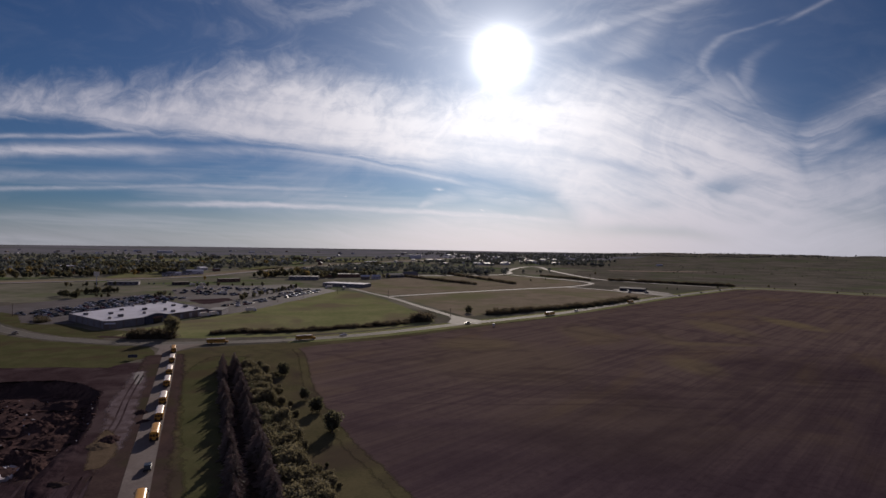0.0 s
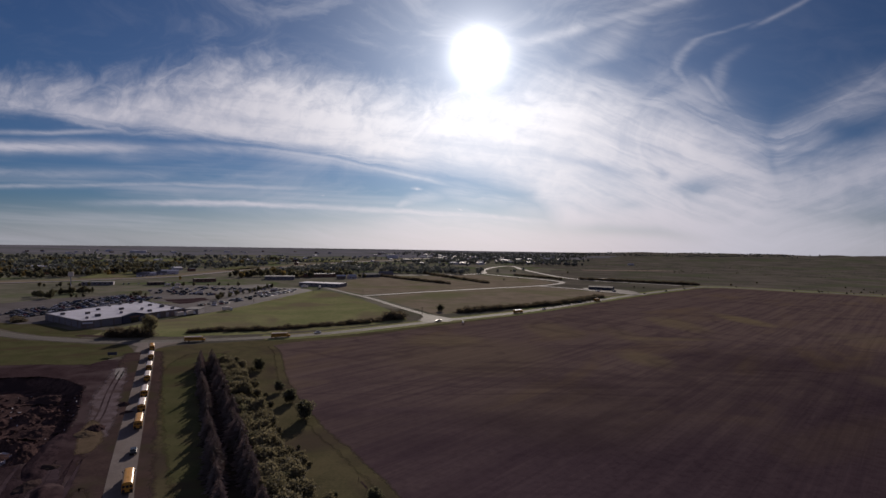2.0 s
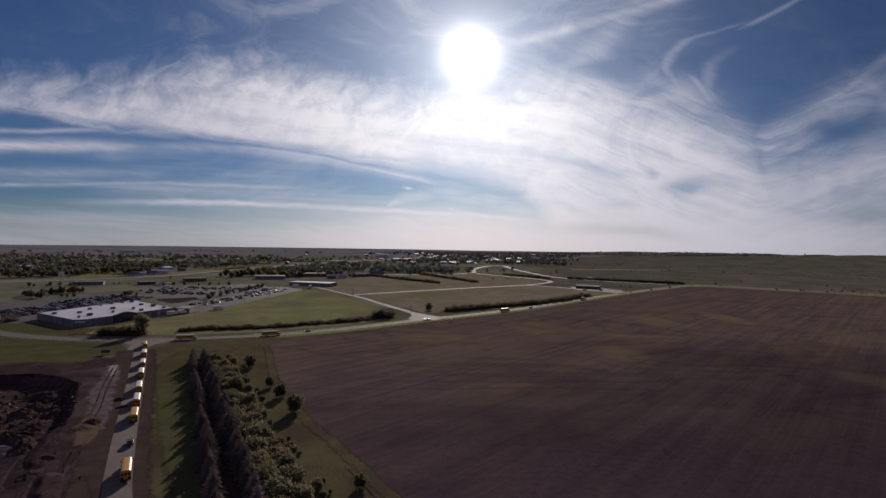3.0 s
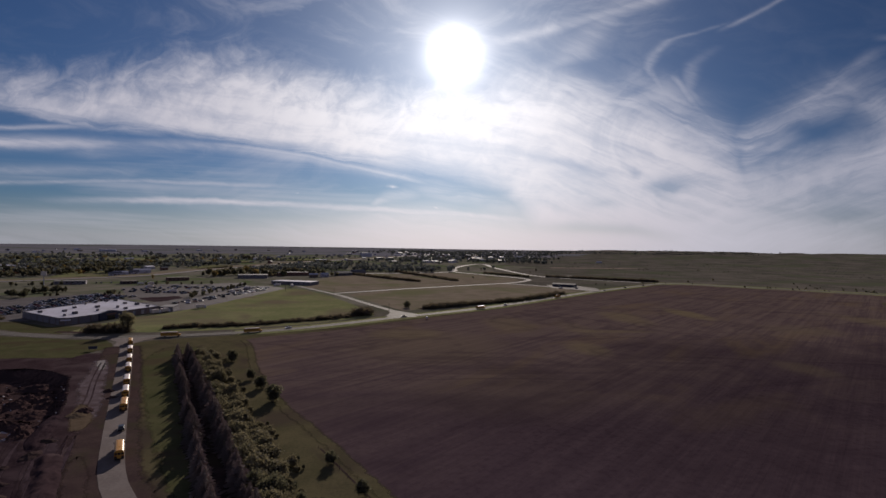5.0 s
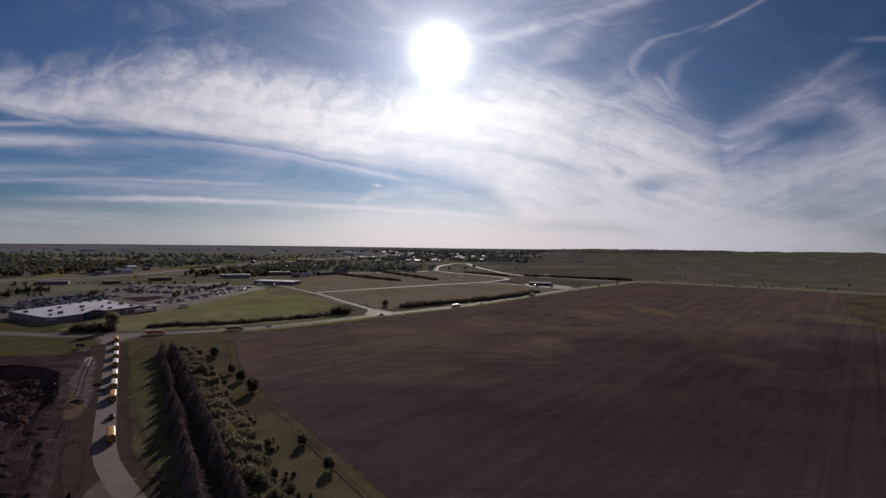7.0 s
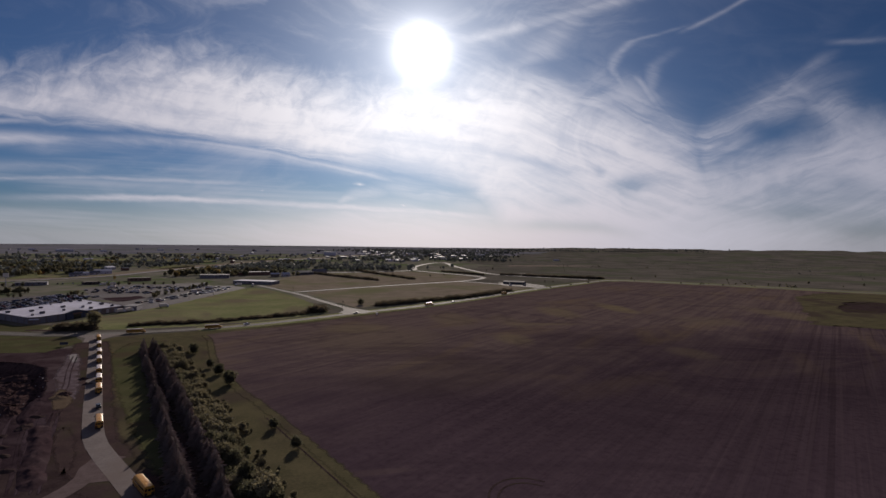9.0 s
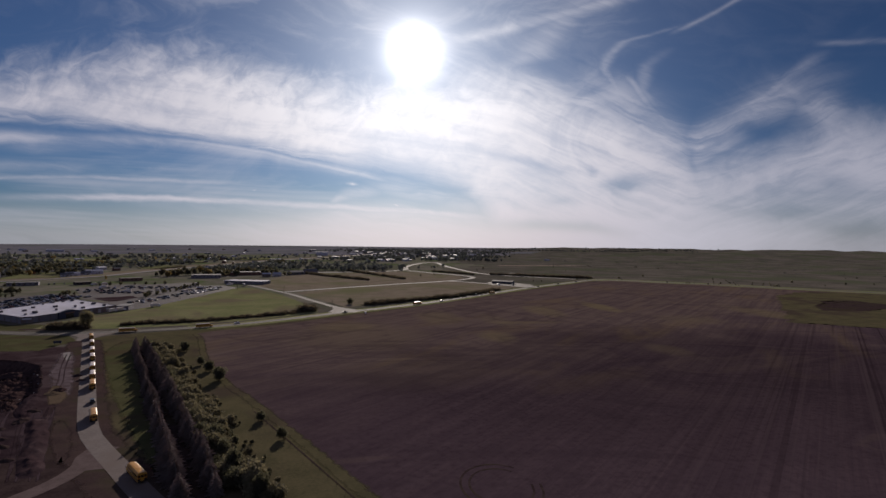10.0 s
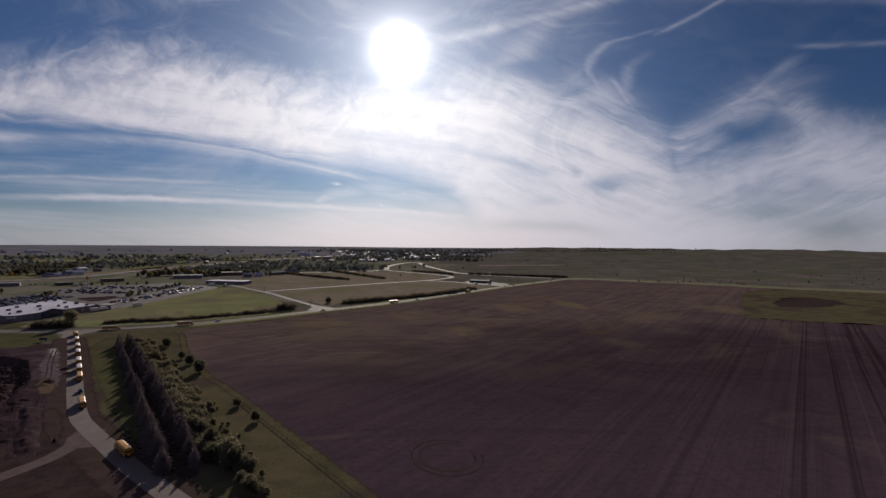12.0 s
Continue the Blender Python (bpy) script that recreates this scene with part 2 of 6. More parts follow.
thin = None
for hole in (gap(14.15, 2.34, 0.62, 0.22, 0.85), gap(14.9, 2.1, 0.35, 0.18, 0.4), gap(11.7, 3.24, 0.36, 0.16, 0.50), gap(11.08, 3.04, 0.14, 0.10, 0.35), gap(12.95, 2.86, 0.09, 0.22, 0.25), gap(14.7, 3.8, 0.7, 0.16, 0.40),
             gap(16.1, 4.1, 0.9, 0.25, 0.45), gap(8.4, 3.62, 0.7, 0.10, 0.35), gap(8.0, 3.42, 0.5, 0.05, 0.4), gap(10.5, 3.6, 0.3, 0.08, 0.25), gap(15.6, 3.3, 0.5, 0.2, 0.25),
             wisp("u", 0.05, [(8.7, 2.55, 0), (9.3, 2.80, 0.28), (10, 2.92, 0.30), (10.8, 3.22, 0)]), wisp("u", 0.07, [(7.7, 2.0, 0), (8.3, 2.1, 0.18), (8.8, 2.32, 0)]), wisp("u", 0.07, [(9, 4.0, 0), (10, 4.02, 0.3), (11, 4.05, 0.3), (12, 4.22, 0)])):
    thin = hole if thin is None else w.m("MAXIMUM", thin, hole)
cloud = w.m("MULTIPLY", cloud, w.m("SUBTRACT", 1.0, thin))
behind = w.step(w.m("ADD", w.m("MULTIPLY", sep.outputs[0], math.sin(A0)), w.m("MULTIPLY", sep.outputs[1], math.cos(A0))), 0.45, -0.15)
high = w.m("MULTIPLY", behind, w.m("MULTIPLY_ADD", w.noise(way, 2.2, 5.0, 0.6, 0.6), 0.45, 0.0))
cloud = w.m("ADD", w.m("MULTIPLY", cloud, w.m("SUBTRACT", 1.0, behind)), high, clamp=True)
# nearness to the sun: thin cloud glows there
dot = w.node("ShaderNodeVectorMath", operation="DOT_PRODUCT")
w.put(dot.inputs[0], way)
dot.inputs[1].default_value = sun_way
off = w.m("MULTIPLY", w.m("ARCCOSINE", w.m("MINIMUM", dot.outputs["Value"], 0.99999)), DEG)
near = w.m("EXPONENT", w.m("MULTIPLY", w.m("MULTIPLY", off, off), -1 / 360.0))
blue = w.mix(1.0, sky.outputs[0], (0.0143, 0.0207, 0.0330), "MULTIPLY")
white = w.mix(near, (0.49, 0.475, 0.55), (0.98, 0.945, 0.98))
white = w.mix(1.0, white, w.mix(w.m("MULTIPLY", w.step(v0, 3.3, 4.3), w.m("MULTIPLY", w.step(u0, 2.0, 7.5), w.step(u0, 13.0, 9.5))), (1.0, 1.0, 1.0), (1.05, 0.975, 0.95)), "MULTIPLY")
deep = w.step(u0, 8.5, 16.0, 1.0, 0.74)
low = w.step(v0, 1.6, 3.2)
blue = w.mix(1.0, blue, w.xyz(w.m("MULTIPLY", deep, w.step(low, 0.0, 1.0, 1.0, 0.93)), w.m("MULTIPLY", deep, w.step(low, 0.0, 1.0, 1.0, 0.99)), w.m("MULTIPLY", deep, w.step(low, 0.0, 1.0, 1.0, 1.05))), "MULTIPLY")
colour = w.mix(cloud, blue, white)
glow = w.m("ADD", w.m("MULTIPLY", w.m("EXPONENT", w.m("MULTIPLY", w.m("MULTIPLY", off, off), -1 / 4.6)), 1.7), w.m("MULTIPLY", w.m("EXPONENT", w.m("MULTIPLY", off, -0.16)), 0.74))
glowc = w.mix(1.0, w.xyz(glow, glow, glow), (1.0, 0.97, 0.95), "MULTIPLY")
colour = w.mix(1.0, colour, glowc, "ADD")
back = w.node("ShaderNodeBackground")
w.put(back.inputs[0], colour)
back.inputs[1].default_value = 1.0
w.put(w.node("ShaderNodeOutputWorld").inputs[0], back.outputs[0])

# ---- materials ----
TONE = 0.77


def tone(c, k=1.0):
    """A colour brought to the common level of the place."""
    return c and (c[0] * TONE * k * 1.04, c[1] * TONE * k * 0.985, c[2] * TONE * k * 1.22)


def material(name, a, b, scale=0.3, rough=0.9, fine=4.0, bump=0.0, metal=0.0, c=None, c_scale=0.03, spec=0.3, per_object=0.0):
    """Two colours mixed by noise at two scales, a third in large stains, with a fine relief."""
    a, b, c = tone(a), tone(b), tone(c)
    mat = bpy.data.materials.new(name)
    mat.use_nodes = True
    t = Graph(mat.node_tree)
    bsdf = mat.node_tree.nodes["Principled BSDF"]
    pos = t.node("ShaderNodeTexCoord").outputs["Object"] if per_object else t.node("ShaderNodeNewGeometry").outputs["Position"]
    n1 = t.noise(pos, scale, 4.0, 0.6)
    n2 = t.noise(pos, scale * fine, 3.0, 0.6)
    f = t.step(t.m("ADD", t.m("MULTIPLY", n1, 0.6), t.m("MULTIPLY", n2, 0.4)), 0.36, 0.64)
    col = t.mix(f, a, b)
    if c:
        col = t.mix(t.step(t.noise(pos, c_scale, 4.0, 0.55, 0.4), 0.48, 0.66), col, c)
    if per_object:
        rnd = t.node("ShaderNodeObjectInfo").outputs["Random"]
        k = t.step(rnd, 0.0, 1.0, 1 - per_object, 1 + per_object)
        col = t.mix(1.0, col, t.xyz(k, k, k), "MULTIPLY")
    t.put(bsdf.inputs["Base Color"], col)
    bsdf.inputs["Roughness"].default_value = rough
    bsdf.inputs["Metallic"].default_value = metal
    bsdf.inputs["Specular IOR Level"].default_value = spec
    if bump:
        bn = t.node("ShaderNodeBump")
        bn.inputs["Strength"].default_value, bn.inputs["Distance"].default_value = 0.8, bump
        t.put(bn.inputs["Height"], n2)
        t.put(bsdf.inputs["Normal"], bn.outputs[0])
    return mat


def foliage(name, a, b, glow, scale=0.5, through_=0.45):
    """Leaves: matt on the lit side, light showing through from behind."""
    mat = material(name, a, b, scale, 0.85, 5.0, per_object=0.25, spec=0.15)
    t = Graph(mat.node_tree)
    bsdf = mat.node_tree.nodes["Principled BSDF"]
    tr = t.node("ShaderNodeBsdfTranslucent")
    tint = t.node("ShaderNodeObjectInfo").outputs["Random"]
    t.put(tr.inputs[0], t.mix(tint, tone(glow, 0.75), tone(glow, 1.2)))
    mx_ = t.node("ShaderNodeMixShader")
    mx_.inputs[0].default_value = through_
    t.put(mx_.inputs[1], bsdf.outputs[0])
    t.put(mx_.inputs[2], tr.outputs[0])
    t.put(mat.node_tree.nodes["Material Output"].inputs[0], mx_.outputs[0])
    return mat


def ploughed():
    """Dark turned soil with rows along the road, tracks, and stubble left in yellow patches."""
    mat = bpy.data.materials.new("ploughed_soil")
    mat.use_nodes = True
    t = Graph(mat.node_tree)
    bsdf = mat.node_tree.nodes["Principled BSDF"]
    s = t.node("ShaderNodeSeparateXYZ")
    pos = t.node("ShaderNodeNewGeometry").outputs["Position"]
    t.put(s.inputs[0], pos)
    a = radians(43)
    along = t.m("ADD", t.m("MULTIPLY", s.outputs[0], math.sin(a)), t.m("MULTIPLY", s.outputs[1], math.cos(a)))
    across = t.m("SUBTRACT", t.m("MULTIPLY", s.outputs[0], math.cos(a)), t.m("MULTIPLY", s.outputs[1], math.sin(a)))
    row = t.noise(t.xyz(t.m("MULTIPLY", along, 0.004), t.m("MULTIPLY", across, 0.16)), 1.0, 5.0, 0.65, 0.1)
    fine_row = t.noise(t.xyz(t.m("MULTIPLY", along, 0.02), t.m("MULTIPLY", across, 0.9)), 1.0, 3.0, 0.6)
    blot = t.noise(pos, 0.012, 5.0, 0.6, 0.6)
    clod = t.noise(pos, 0.35, 6.0, 0.7)
    col = t.mix(t.step(row, 0.36, 0.66), tone((0.070, 0.0500, 0.0520)), tone((0.088, 0.0640, 0.0640)))
    col = t.mix(t.m("MULTIPLY", t.step(fine_row, 0.42, 0.7), 0.42), col, tone((0.100, 0.070, 0.068)))
    col = t.mix(t.m("MULTIPLY", t.step(clod, 0.42, 0.68), 0.6), col, tone((0.048, 0.033, 0.036)))
    # stubble and weeds, more of them away towards the road
    reach = t.step(t.m("ADD", t.m("MULTIPLY_ADD", s.outputs[0], -0.38, s.outputs[1]), t.m("MULTIPLY", t.m("SUBTRACT", blot, 0.5), 420.0)), 60.0, 330.0)
    col = t.mix(t.m("MULTIPLY", reach, t.step(t.m("ADD", t.m("MULTIPLY", row, 0.6), t.m("MULTIPLY", fine_row, 0.4)), 0.36, 0.66, 0.30, 0.85)), col, tone((0.172, 0.134, 0.094)))
    weed = t.m("MULTIPLY", t.step(t.noise(t.xyz(t.m("MULTIPLY", along, 0.007), t.m("MULTIPLY", across, 0.022)), 1.0, 4.0, 0.6, 0.5), 0.52, 0.70), t.step(s.outputs[1], 90.0, 260.0))
    col = t.mix(t.m("MULTIPLY", weed, 0.45), col, tone((0.165, 0.124, 0.062)))
    # a few larger weedy spots; the broad faint ones partly paint in sun glare
    for bx, by, rx, ry, k in ((289, 472, 13, 46, 0.50), (216, 440, 17, 50, 0.34), (131, 293, 13, 26, 0.36), (152, 381, 12, 40, 0.20), (104, 400, 18, 44, 0.26), (20, 352, 22, 26, 0.28), (30, 305, 48, 56, 0.16), (60, 200, 40, 40, 0.08), (440, 418, 22, 60, 0.34), (232, 236, 12, 22, 0.18), (172, 363, 34, 8, 0.28), (330, 372, 30, 30, 0.18)):
        ex = t.m("DIVIDE", t.m("SUBTRACT", s.outputs[0], float(bx)), float(rx))
        ey = t.m("DIVIDE", t.m("SUBTRACT", s.outputs[1], float(by)), float(ry))
        rr = t.m("ADD", t.m("ADD", t.m("MULTIPLY", ex, ex), t.m("MULTIPLY", ey, ey)), t.m("MULTIPLY", t.m("SUBTRACT", blot, 0.5), 3.0))
        col = t.mix(t.m("MULTIPLY", t.step(rr, 1.7, 0.0), min(0.9, k * 1.6)), col, tone((0.192, 0.160, 0.078)))
    # old bends of a water course, dark and pale
    bend = t.noise(t.xyz(t.m("MULTIPLY", s.outputs[0], 0.0055), t.m("MULTIPLY", s.outputs[1], 0.011)), 1.0, 3.0, 0.5, 1.2)
    thread = t.m("ABSOLUTE", t.m("SUBTRACT", bend, 0.5))
    col = t.mix(t.m("MULTIPLY", t.step(thread, 0.035, 0.0), 0.30), col, tone((0.044, 0.031, 0.034)))
    col = t.mix(t.m("MULTIPLY", t.step(t.m("ABSOLUTE", t.m("SUBTRACT", bend, 0.56)), 0.022, 0.0), 0.30), col, tone((0.130, 0.098, 0.074)))
    mottle = t.noise(pos, 0.05, 5.0, 0.65, 0.8)
    col = t.mix(t.m("MULTIPLY", t.step(mottle, 0.46, 0.70), 0.30), col, tone((0.052, 0.037, 0.041)))
    # dark and pale wheelings, clearest on the far right of the field
    lane = t.m("MULTIPLY", t.step(t.noise(t.xyz(t.m("MULTIPLY", along, 0.0012), t.m("MULTIPLY", across, 0.30)), 1.0, 2.0, 0.5), 0.54, 0.62), t.step(across, 20.0, 160.0, 0.1, 0.8))
    col = t.mix(lane, col, tone((0.036, 0.025, 0.026)))
    ridge = t.m("MULTIPLY", t.step(t.noise(t.xyz(t.m("MULTIPLY", along, 0.0015), t.m("MULTIPLY", across, 0.42), 4.0), 1.0, 2.0, 0.5), 0.58, 0.68), t.step(across, 0.0, 200.0, 0.1, 0.6))
    col = t.mix(ridge, col, tone((0.112, 0.084, 0.076)))
    # a ragged oval on the right where the soil colour is darker
    dx = t.m("DIVIDE", t.m("SUBTRACT", s.outputs[0], 250.0), 190.0)
    dy = t.m("DIVIDE", t.m("SUBTRACT", s.outputs[1], 190.0), 120.0)
    dark_oval = t.m("ADD", t.m("ADD", t.m("MULTIPLY", dx, dx), t.m("MULTIPLY", dy, dy)), t.m("MULTIPLY", t.m("SUBTRACT", blot, 0.5), 2.6))
    dark_k = t.step(dark_oval, 1.7, 0.1, 1.0, 0.76)
    col = t.mix(1.0, col, t.xyz(dark_k, dark_k, dark_k), "MULTIPLY")
    t.put(bsdf.inputs["Base Color"], col)
    bsdf.inputs["Roughness"].default_value = 0.95
    bsdf.inputs["Specular IOR Level"].default_value = 0.0
    bn = t.node("ShaderNodeBump")
    bn.inputs["Strength"].default_value, bn.inputs["Distance"].default_value = 0.6, 0.25
    t.put(bn.inputs["Height"], t.m("ADD", t.m("MULTIPLY", fine_row, 0.6), t.m("MULTIPLY", clod, 0.4)))
    t.put(bsdf.inputs["Normal"], bn.outputs[0])
    return mat


M = {
    "prairie": material("prairie_grass", (0.088, 0.087, 0.061), (0.168, 0.154, 0.110), 0.014, 0.95, 10.0, 0.05, c=(0.104, 0.116, 0.064), c_scale=0.006, spec=0.0),
    "townland": material("town_land", (0.128, 0.134, 0.082), (0.215, 0.204, 0.142), 0.012, 0.95, 5.0, c=(0.104, 0.142, 0.050), c_scale=0.008, spec=0.0),
    # distance haze put into the pale grey colour of the far ground
    "hazed_land": material("hazed_far_land", (0.140, 0.146, 0.142), (0.205, 0.206, 0.196), 0.004, 0.95, 6.0, c=(0.120, 0.134, 0.100), c_scale=0.0022, spec=0.0),
    "soil": ploughed(),
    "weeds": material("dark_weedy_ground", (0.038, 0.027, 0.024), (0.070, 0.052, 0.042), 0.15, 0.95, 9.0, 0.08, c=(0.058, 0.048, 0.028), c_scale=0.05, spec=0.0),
    "verge": material("mown_verge", (0.080, 0.077, 0.037), (0.126, 0.113, 0.055), 0.07, 0.95, 14.0, 0.05, c=(0.074, 0.060, 0.040), c_scale=0.025, spec=0.0),
    "greenverge": material("green_verge", (0.072, 0.078, 0.032), (0.104, 0.104, 0.046), 0.09, 0.95, 12.0, 0.05, c=(0.084, 0.072, 0.038), c_scale=0.05, spec=0.0),
    "mud": material("pale_mud", (0.112, 0.090, 0.082), (0.178, 0.148, 0.136), 0.25, 0.95, 6.0, 0.08, c=(0.088, 0.066, 0.056), c_scale=0.12, spec=0.0),
    "mud_dark": material("lilac_mud", (0.052, 0.038, 0.038), (0.084, 0.062, 0.060), 0.25, 0.95, 6.0, 0.08, c=(0.050, 0.036, 0.036), c_scale=0.12, spec=0.0),
    "lawn": material("green_lawn", (0.168, 0.190, 0.074), (0.244, 0.248, 0.108), 0.03, 0.95, 10.0, 0.04, c=(0.178, 0.158, 0.088), c_scale=0.015, spec=0.0),
    "dry": material("dry_brown_grass", (0.190, 0.168, 0.106), (0.268, 0.232, 0.150), 0.04, 0.95, 10.0, 0.05, c=(0.176, 0.178, 0.086), c_scale=0.012, spec=0.0),
    "brownverge": material("brown_verge", (0.056, 0.040, 0.034), (0.088, 0.064, 0.050), 0.12, 0.95, 10.0, 0.05, c=(0.066, 0.058, 0.034), c_scale=0.04, spec=0.0),
    "dirt": material("bare_dirt", (0.040, 0.027, 0.026), (0.066, 0.046, 0.043), 0.10, 0.95, 9.0, 0.10, c=(0.092, 0.070, 0.062), c_scale=0.05, spec=0.0),
    "gloom": material("churned_earth", (0.026, 0.018, 0.019), (0.056, 0.039, 0.038), 0.22, 0.95, 8.0, 0.2, c=(0.068, 0.050, 0.047), c_scale=0.09, spec=0.0),
    "rubble": material("dark_rubble", (0.036, 0.025, 0.022), (0.100, 0.066, 0.054), 0.30, 0.95, 8.0, 0.25, c=(0.050, 0.036, 0.032), c_scale=0.07, spec=0.0),
    "asphalt": material("worn_asphalt", (0.140, 0.118, 0.096), (0.185, 0.160, 0.130), 0.15, 0.85, 8.0, 0.01, c=(0.150, 0.122, 0.095), c_scale=0.04, spec=0.06),
    "mainroad": material("pale_asphalt", (0.118, 0.112, 0.086), (0.156, 0.146, 0.114), 0.10, 0.85, 8.0, 0.01, c=(0.132, 0.126, 0.092), c_scale=0.03, spec=0.04),
    "gravel": material("gravel", (0.205, 0.190, 0.160), (0.275, 0.255, 0.215), 0.12, 0.85, 10.0, 0.02, c=(0.225, 0.205, 0.170), spec=0.04),
    "lot": material("car_park", (0.086, 0.077, 0.068), (0.124, 0.111, 0.099), 0.06, 0.8, 8.0, 0.01, c=(0.088, 0.075, 0.064), c_scale=0.02, spec=0.04),
    "paint_line": material("road_line", (0.20, 0.175, 0.14), (0.26, 0.23, 0.19), 0.5, 0.8, 6.0),
}

# ---- ground ----


def mesh_of(name, verts, faces, mat, smooth=False):
    me = bpy.data.meshes.new(name)
    me.from_pydata(verts, [], faces)
    me.materials.append(mat)
    if smooth:
        me.polygons.foreach_set("use_smooth", [True] * len(me.polygons))
    me.update()
    return me


def structure(name, me, label, category="ground"):
    return tagged(new(name, me), label, category, kind="structure")


def inside(px, py, poly):
    """Even-odd test on arrays."""
    hit = np.zeros(px.shape, bool)
    for (x0, y0), (x1, y1) in zip(poly, poly[1:] + poly[:1]):
        if y0 == y1:
            continue
        c = ((y0 > py) != (y1 > py)) & (px < (x1 - x0) * (py - y0) / (y1 - y0) + x0)
        hit ^= c
    return hit


def distance_to(px, py, poly):
    best = np.full(px.shape, 1e9)
    for (x0, y0), (x1, y1) in zip(poly, poly[1:] + poly[:1]):
        dx, dy = x1 - x0, y1 - y0
        s = np.clip(((px - x0) * dx + (py - y0) * dy) / (dx * dx + dy * dy), 0, 1)
        best = np.minimum(best, np.hypot(px - x0 - s * dx, py - y0 - s * dy))
    return best


PIT = [(-190, 236), (-181, 240), (-166, 243), (-151, 238), (-135, 225), (-125, 205), (-118, 192), (-111, 176), (-105, 162), (-100, 149), (-108, 136), (-128, 128), (-168, 150), (-196, 196)]


YARD_LAND = [(-330, 266), (-158, 280), (-136, 280), (-128, 262), (-104.5, 207.5), (-78.5, 147), (-64, 115), (-58, 104), (-92, 88), (-110, 60), (-330, 60)]


def lumps(x, y, size, seed=0.0):
    """Smooth pseudo-random relief, about -1 to 1, on arrays."""
    a, b = x / size + seed, y / size - seed
    return (np.sin(a * 1.7 + 1.3 * np.sin(b * 0.9)) * np.sin(b * 1.5 + 1.1 * np.sin(a * 0.7))
            + 0.5 * np.sin(a * 3.9 + b * 1.3 + 2.0) * np.sin(b * 3.3 - a * 0.8)) / 1.5


def relief(x, y):
    """The height of the land: level near by, a pit in the dirt yard, hills far off."""
    r = np.hypot(x, y)
    azi = np.degrees(np.arctan2(x, y))
    far = np.clip((r - 1400) / 1800, 0, 1)
    far = far * far * (3 - 2 * far)
    ridge = np.clip((azi - 8) / 22, 0, 1)
    h = far * (6 * lumps(x, y, 700.0) + 3 * lumps(x, y, 260.0, 4.0)) * (0.5 + 0.5 * ridge)
    up = np.clip((r - 1500) / 1500, 0, 1)
    up = up * up * (3 - 2 * up)
    h = h + ridge * up * (26 + 7 * lumps(x, y, 420.0, 2.0) + 7.0 * lumps(x, y, 120.0, 7.0))
    h = np.where(r > 4300, h * np.clip((5200 - r) / 900, 0, 1), h)
    d = distance_to(x, y, PIT)
    pit = np.where(inside(x, y, PIT), np.clip(d / 5.0, 0, 1), 0.0)
    pit = pit * pit * (3 - 2 * pit)
    return h - pit * (4.6 + 0.8 * lumps(x, y, 9.0, 1.0))


def ground_sheet():
    angles = np.radians(np.concatenate([np.linspace(-62, 62, 430), np.linspace(62, 298, 60)[1:-1]]))
    radii = [0.0]
    r = 3.0
    while r < 4890:
        radii.append(r)
        r *= 1.0165
        r = r + 0.0
    radii.append(4890.0)
    radii = np.array(radii[1:])
    ra, aa = np.meshgrid(radii, angles, indexing="ij")
    x, y = ra * np.sin(aa), ra * np.cos(aa)
    z = relief(x, y)
    verts = np.stack([x, y, z], -1).reshape(-1, 3).tolist()
    na, nr = len(angles), len(radii)
    faces = []
    for i in range(nr - 1):
        for j in range(na):
            k = (j + 1) % na
            faces.append((i * na + j, i * na + k, (i + 1) * na + k, (i + 1) * na + j))
    faces.append(tuple(range(na - 1, -1, -1)))
    me = mesh_of("ground", verts, faces, M["prairie"], True)
    me.materials.append(M["townland"])
    me.materials.append(M["rubble"])
    me.materials.append(M["hazed_land"])
    cx, cy = x + 0.004 * x, y + 0.004 * y
    slot = np.zeros(cx.shape, int)
    reach = np.hypot(cx, cy)
    azi = np.degrees(np.arctan2(cx, cy))
    slot = np.where((azi > -80) & (azi + 4 * lumps(cx, cy, 160.0) < 12) & (cy > 520), 1, slot)
    # beyond about 2300 m the ground takes the hazed colour
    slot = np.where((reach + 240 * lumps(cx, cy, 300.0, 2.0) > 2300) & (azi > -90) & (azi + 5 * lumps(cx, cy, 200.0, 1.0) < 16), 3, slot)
    slot = np.where(inside(cx, cy, PIT), 2, slot)
    slot = slot[:-1].reshape(-1).tolist() + [0]
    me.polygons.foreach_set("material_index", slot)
    return me


structure("ground", ground_sheet(), "wide olive and brown prairie reaching to low hills")


def ragged(poly, size, pitch=2.2, closed=True):
    """The outline with its edges broken up by slow bends."""
    out = []
    for (x0, y0), (x1, y1) in zip(poly, poly[1:] + (poly[:1] if closed else [])):
        ln = math.hypot(x1 - x0, y1 - y0)
        n = max(1, min(150, int(ln / pitch)))
        for k in range(n):
            px, py = x0 + (x1 - x0) * k / n, y0 + (y1 - y0) * k / n
            e = size * (noise.noise(Vector((px * 0.07, py * 0.07, 3.0))) + 0.6 * noise.noise(Vector((px * 0.23, py * 0.23, 8.0))) + 0.45 * noise.noise(Vector((px * 0.6, py * 0.6, 1.0))))
            out.append((px + e * (y1 - y0) / ln, py - e * (x1 - x0) / ln))
    return out


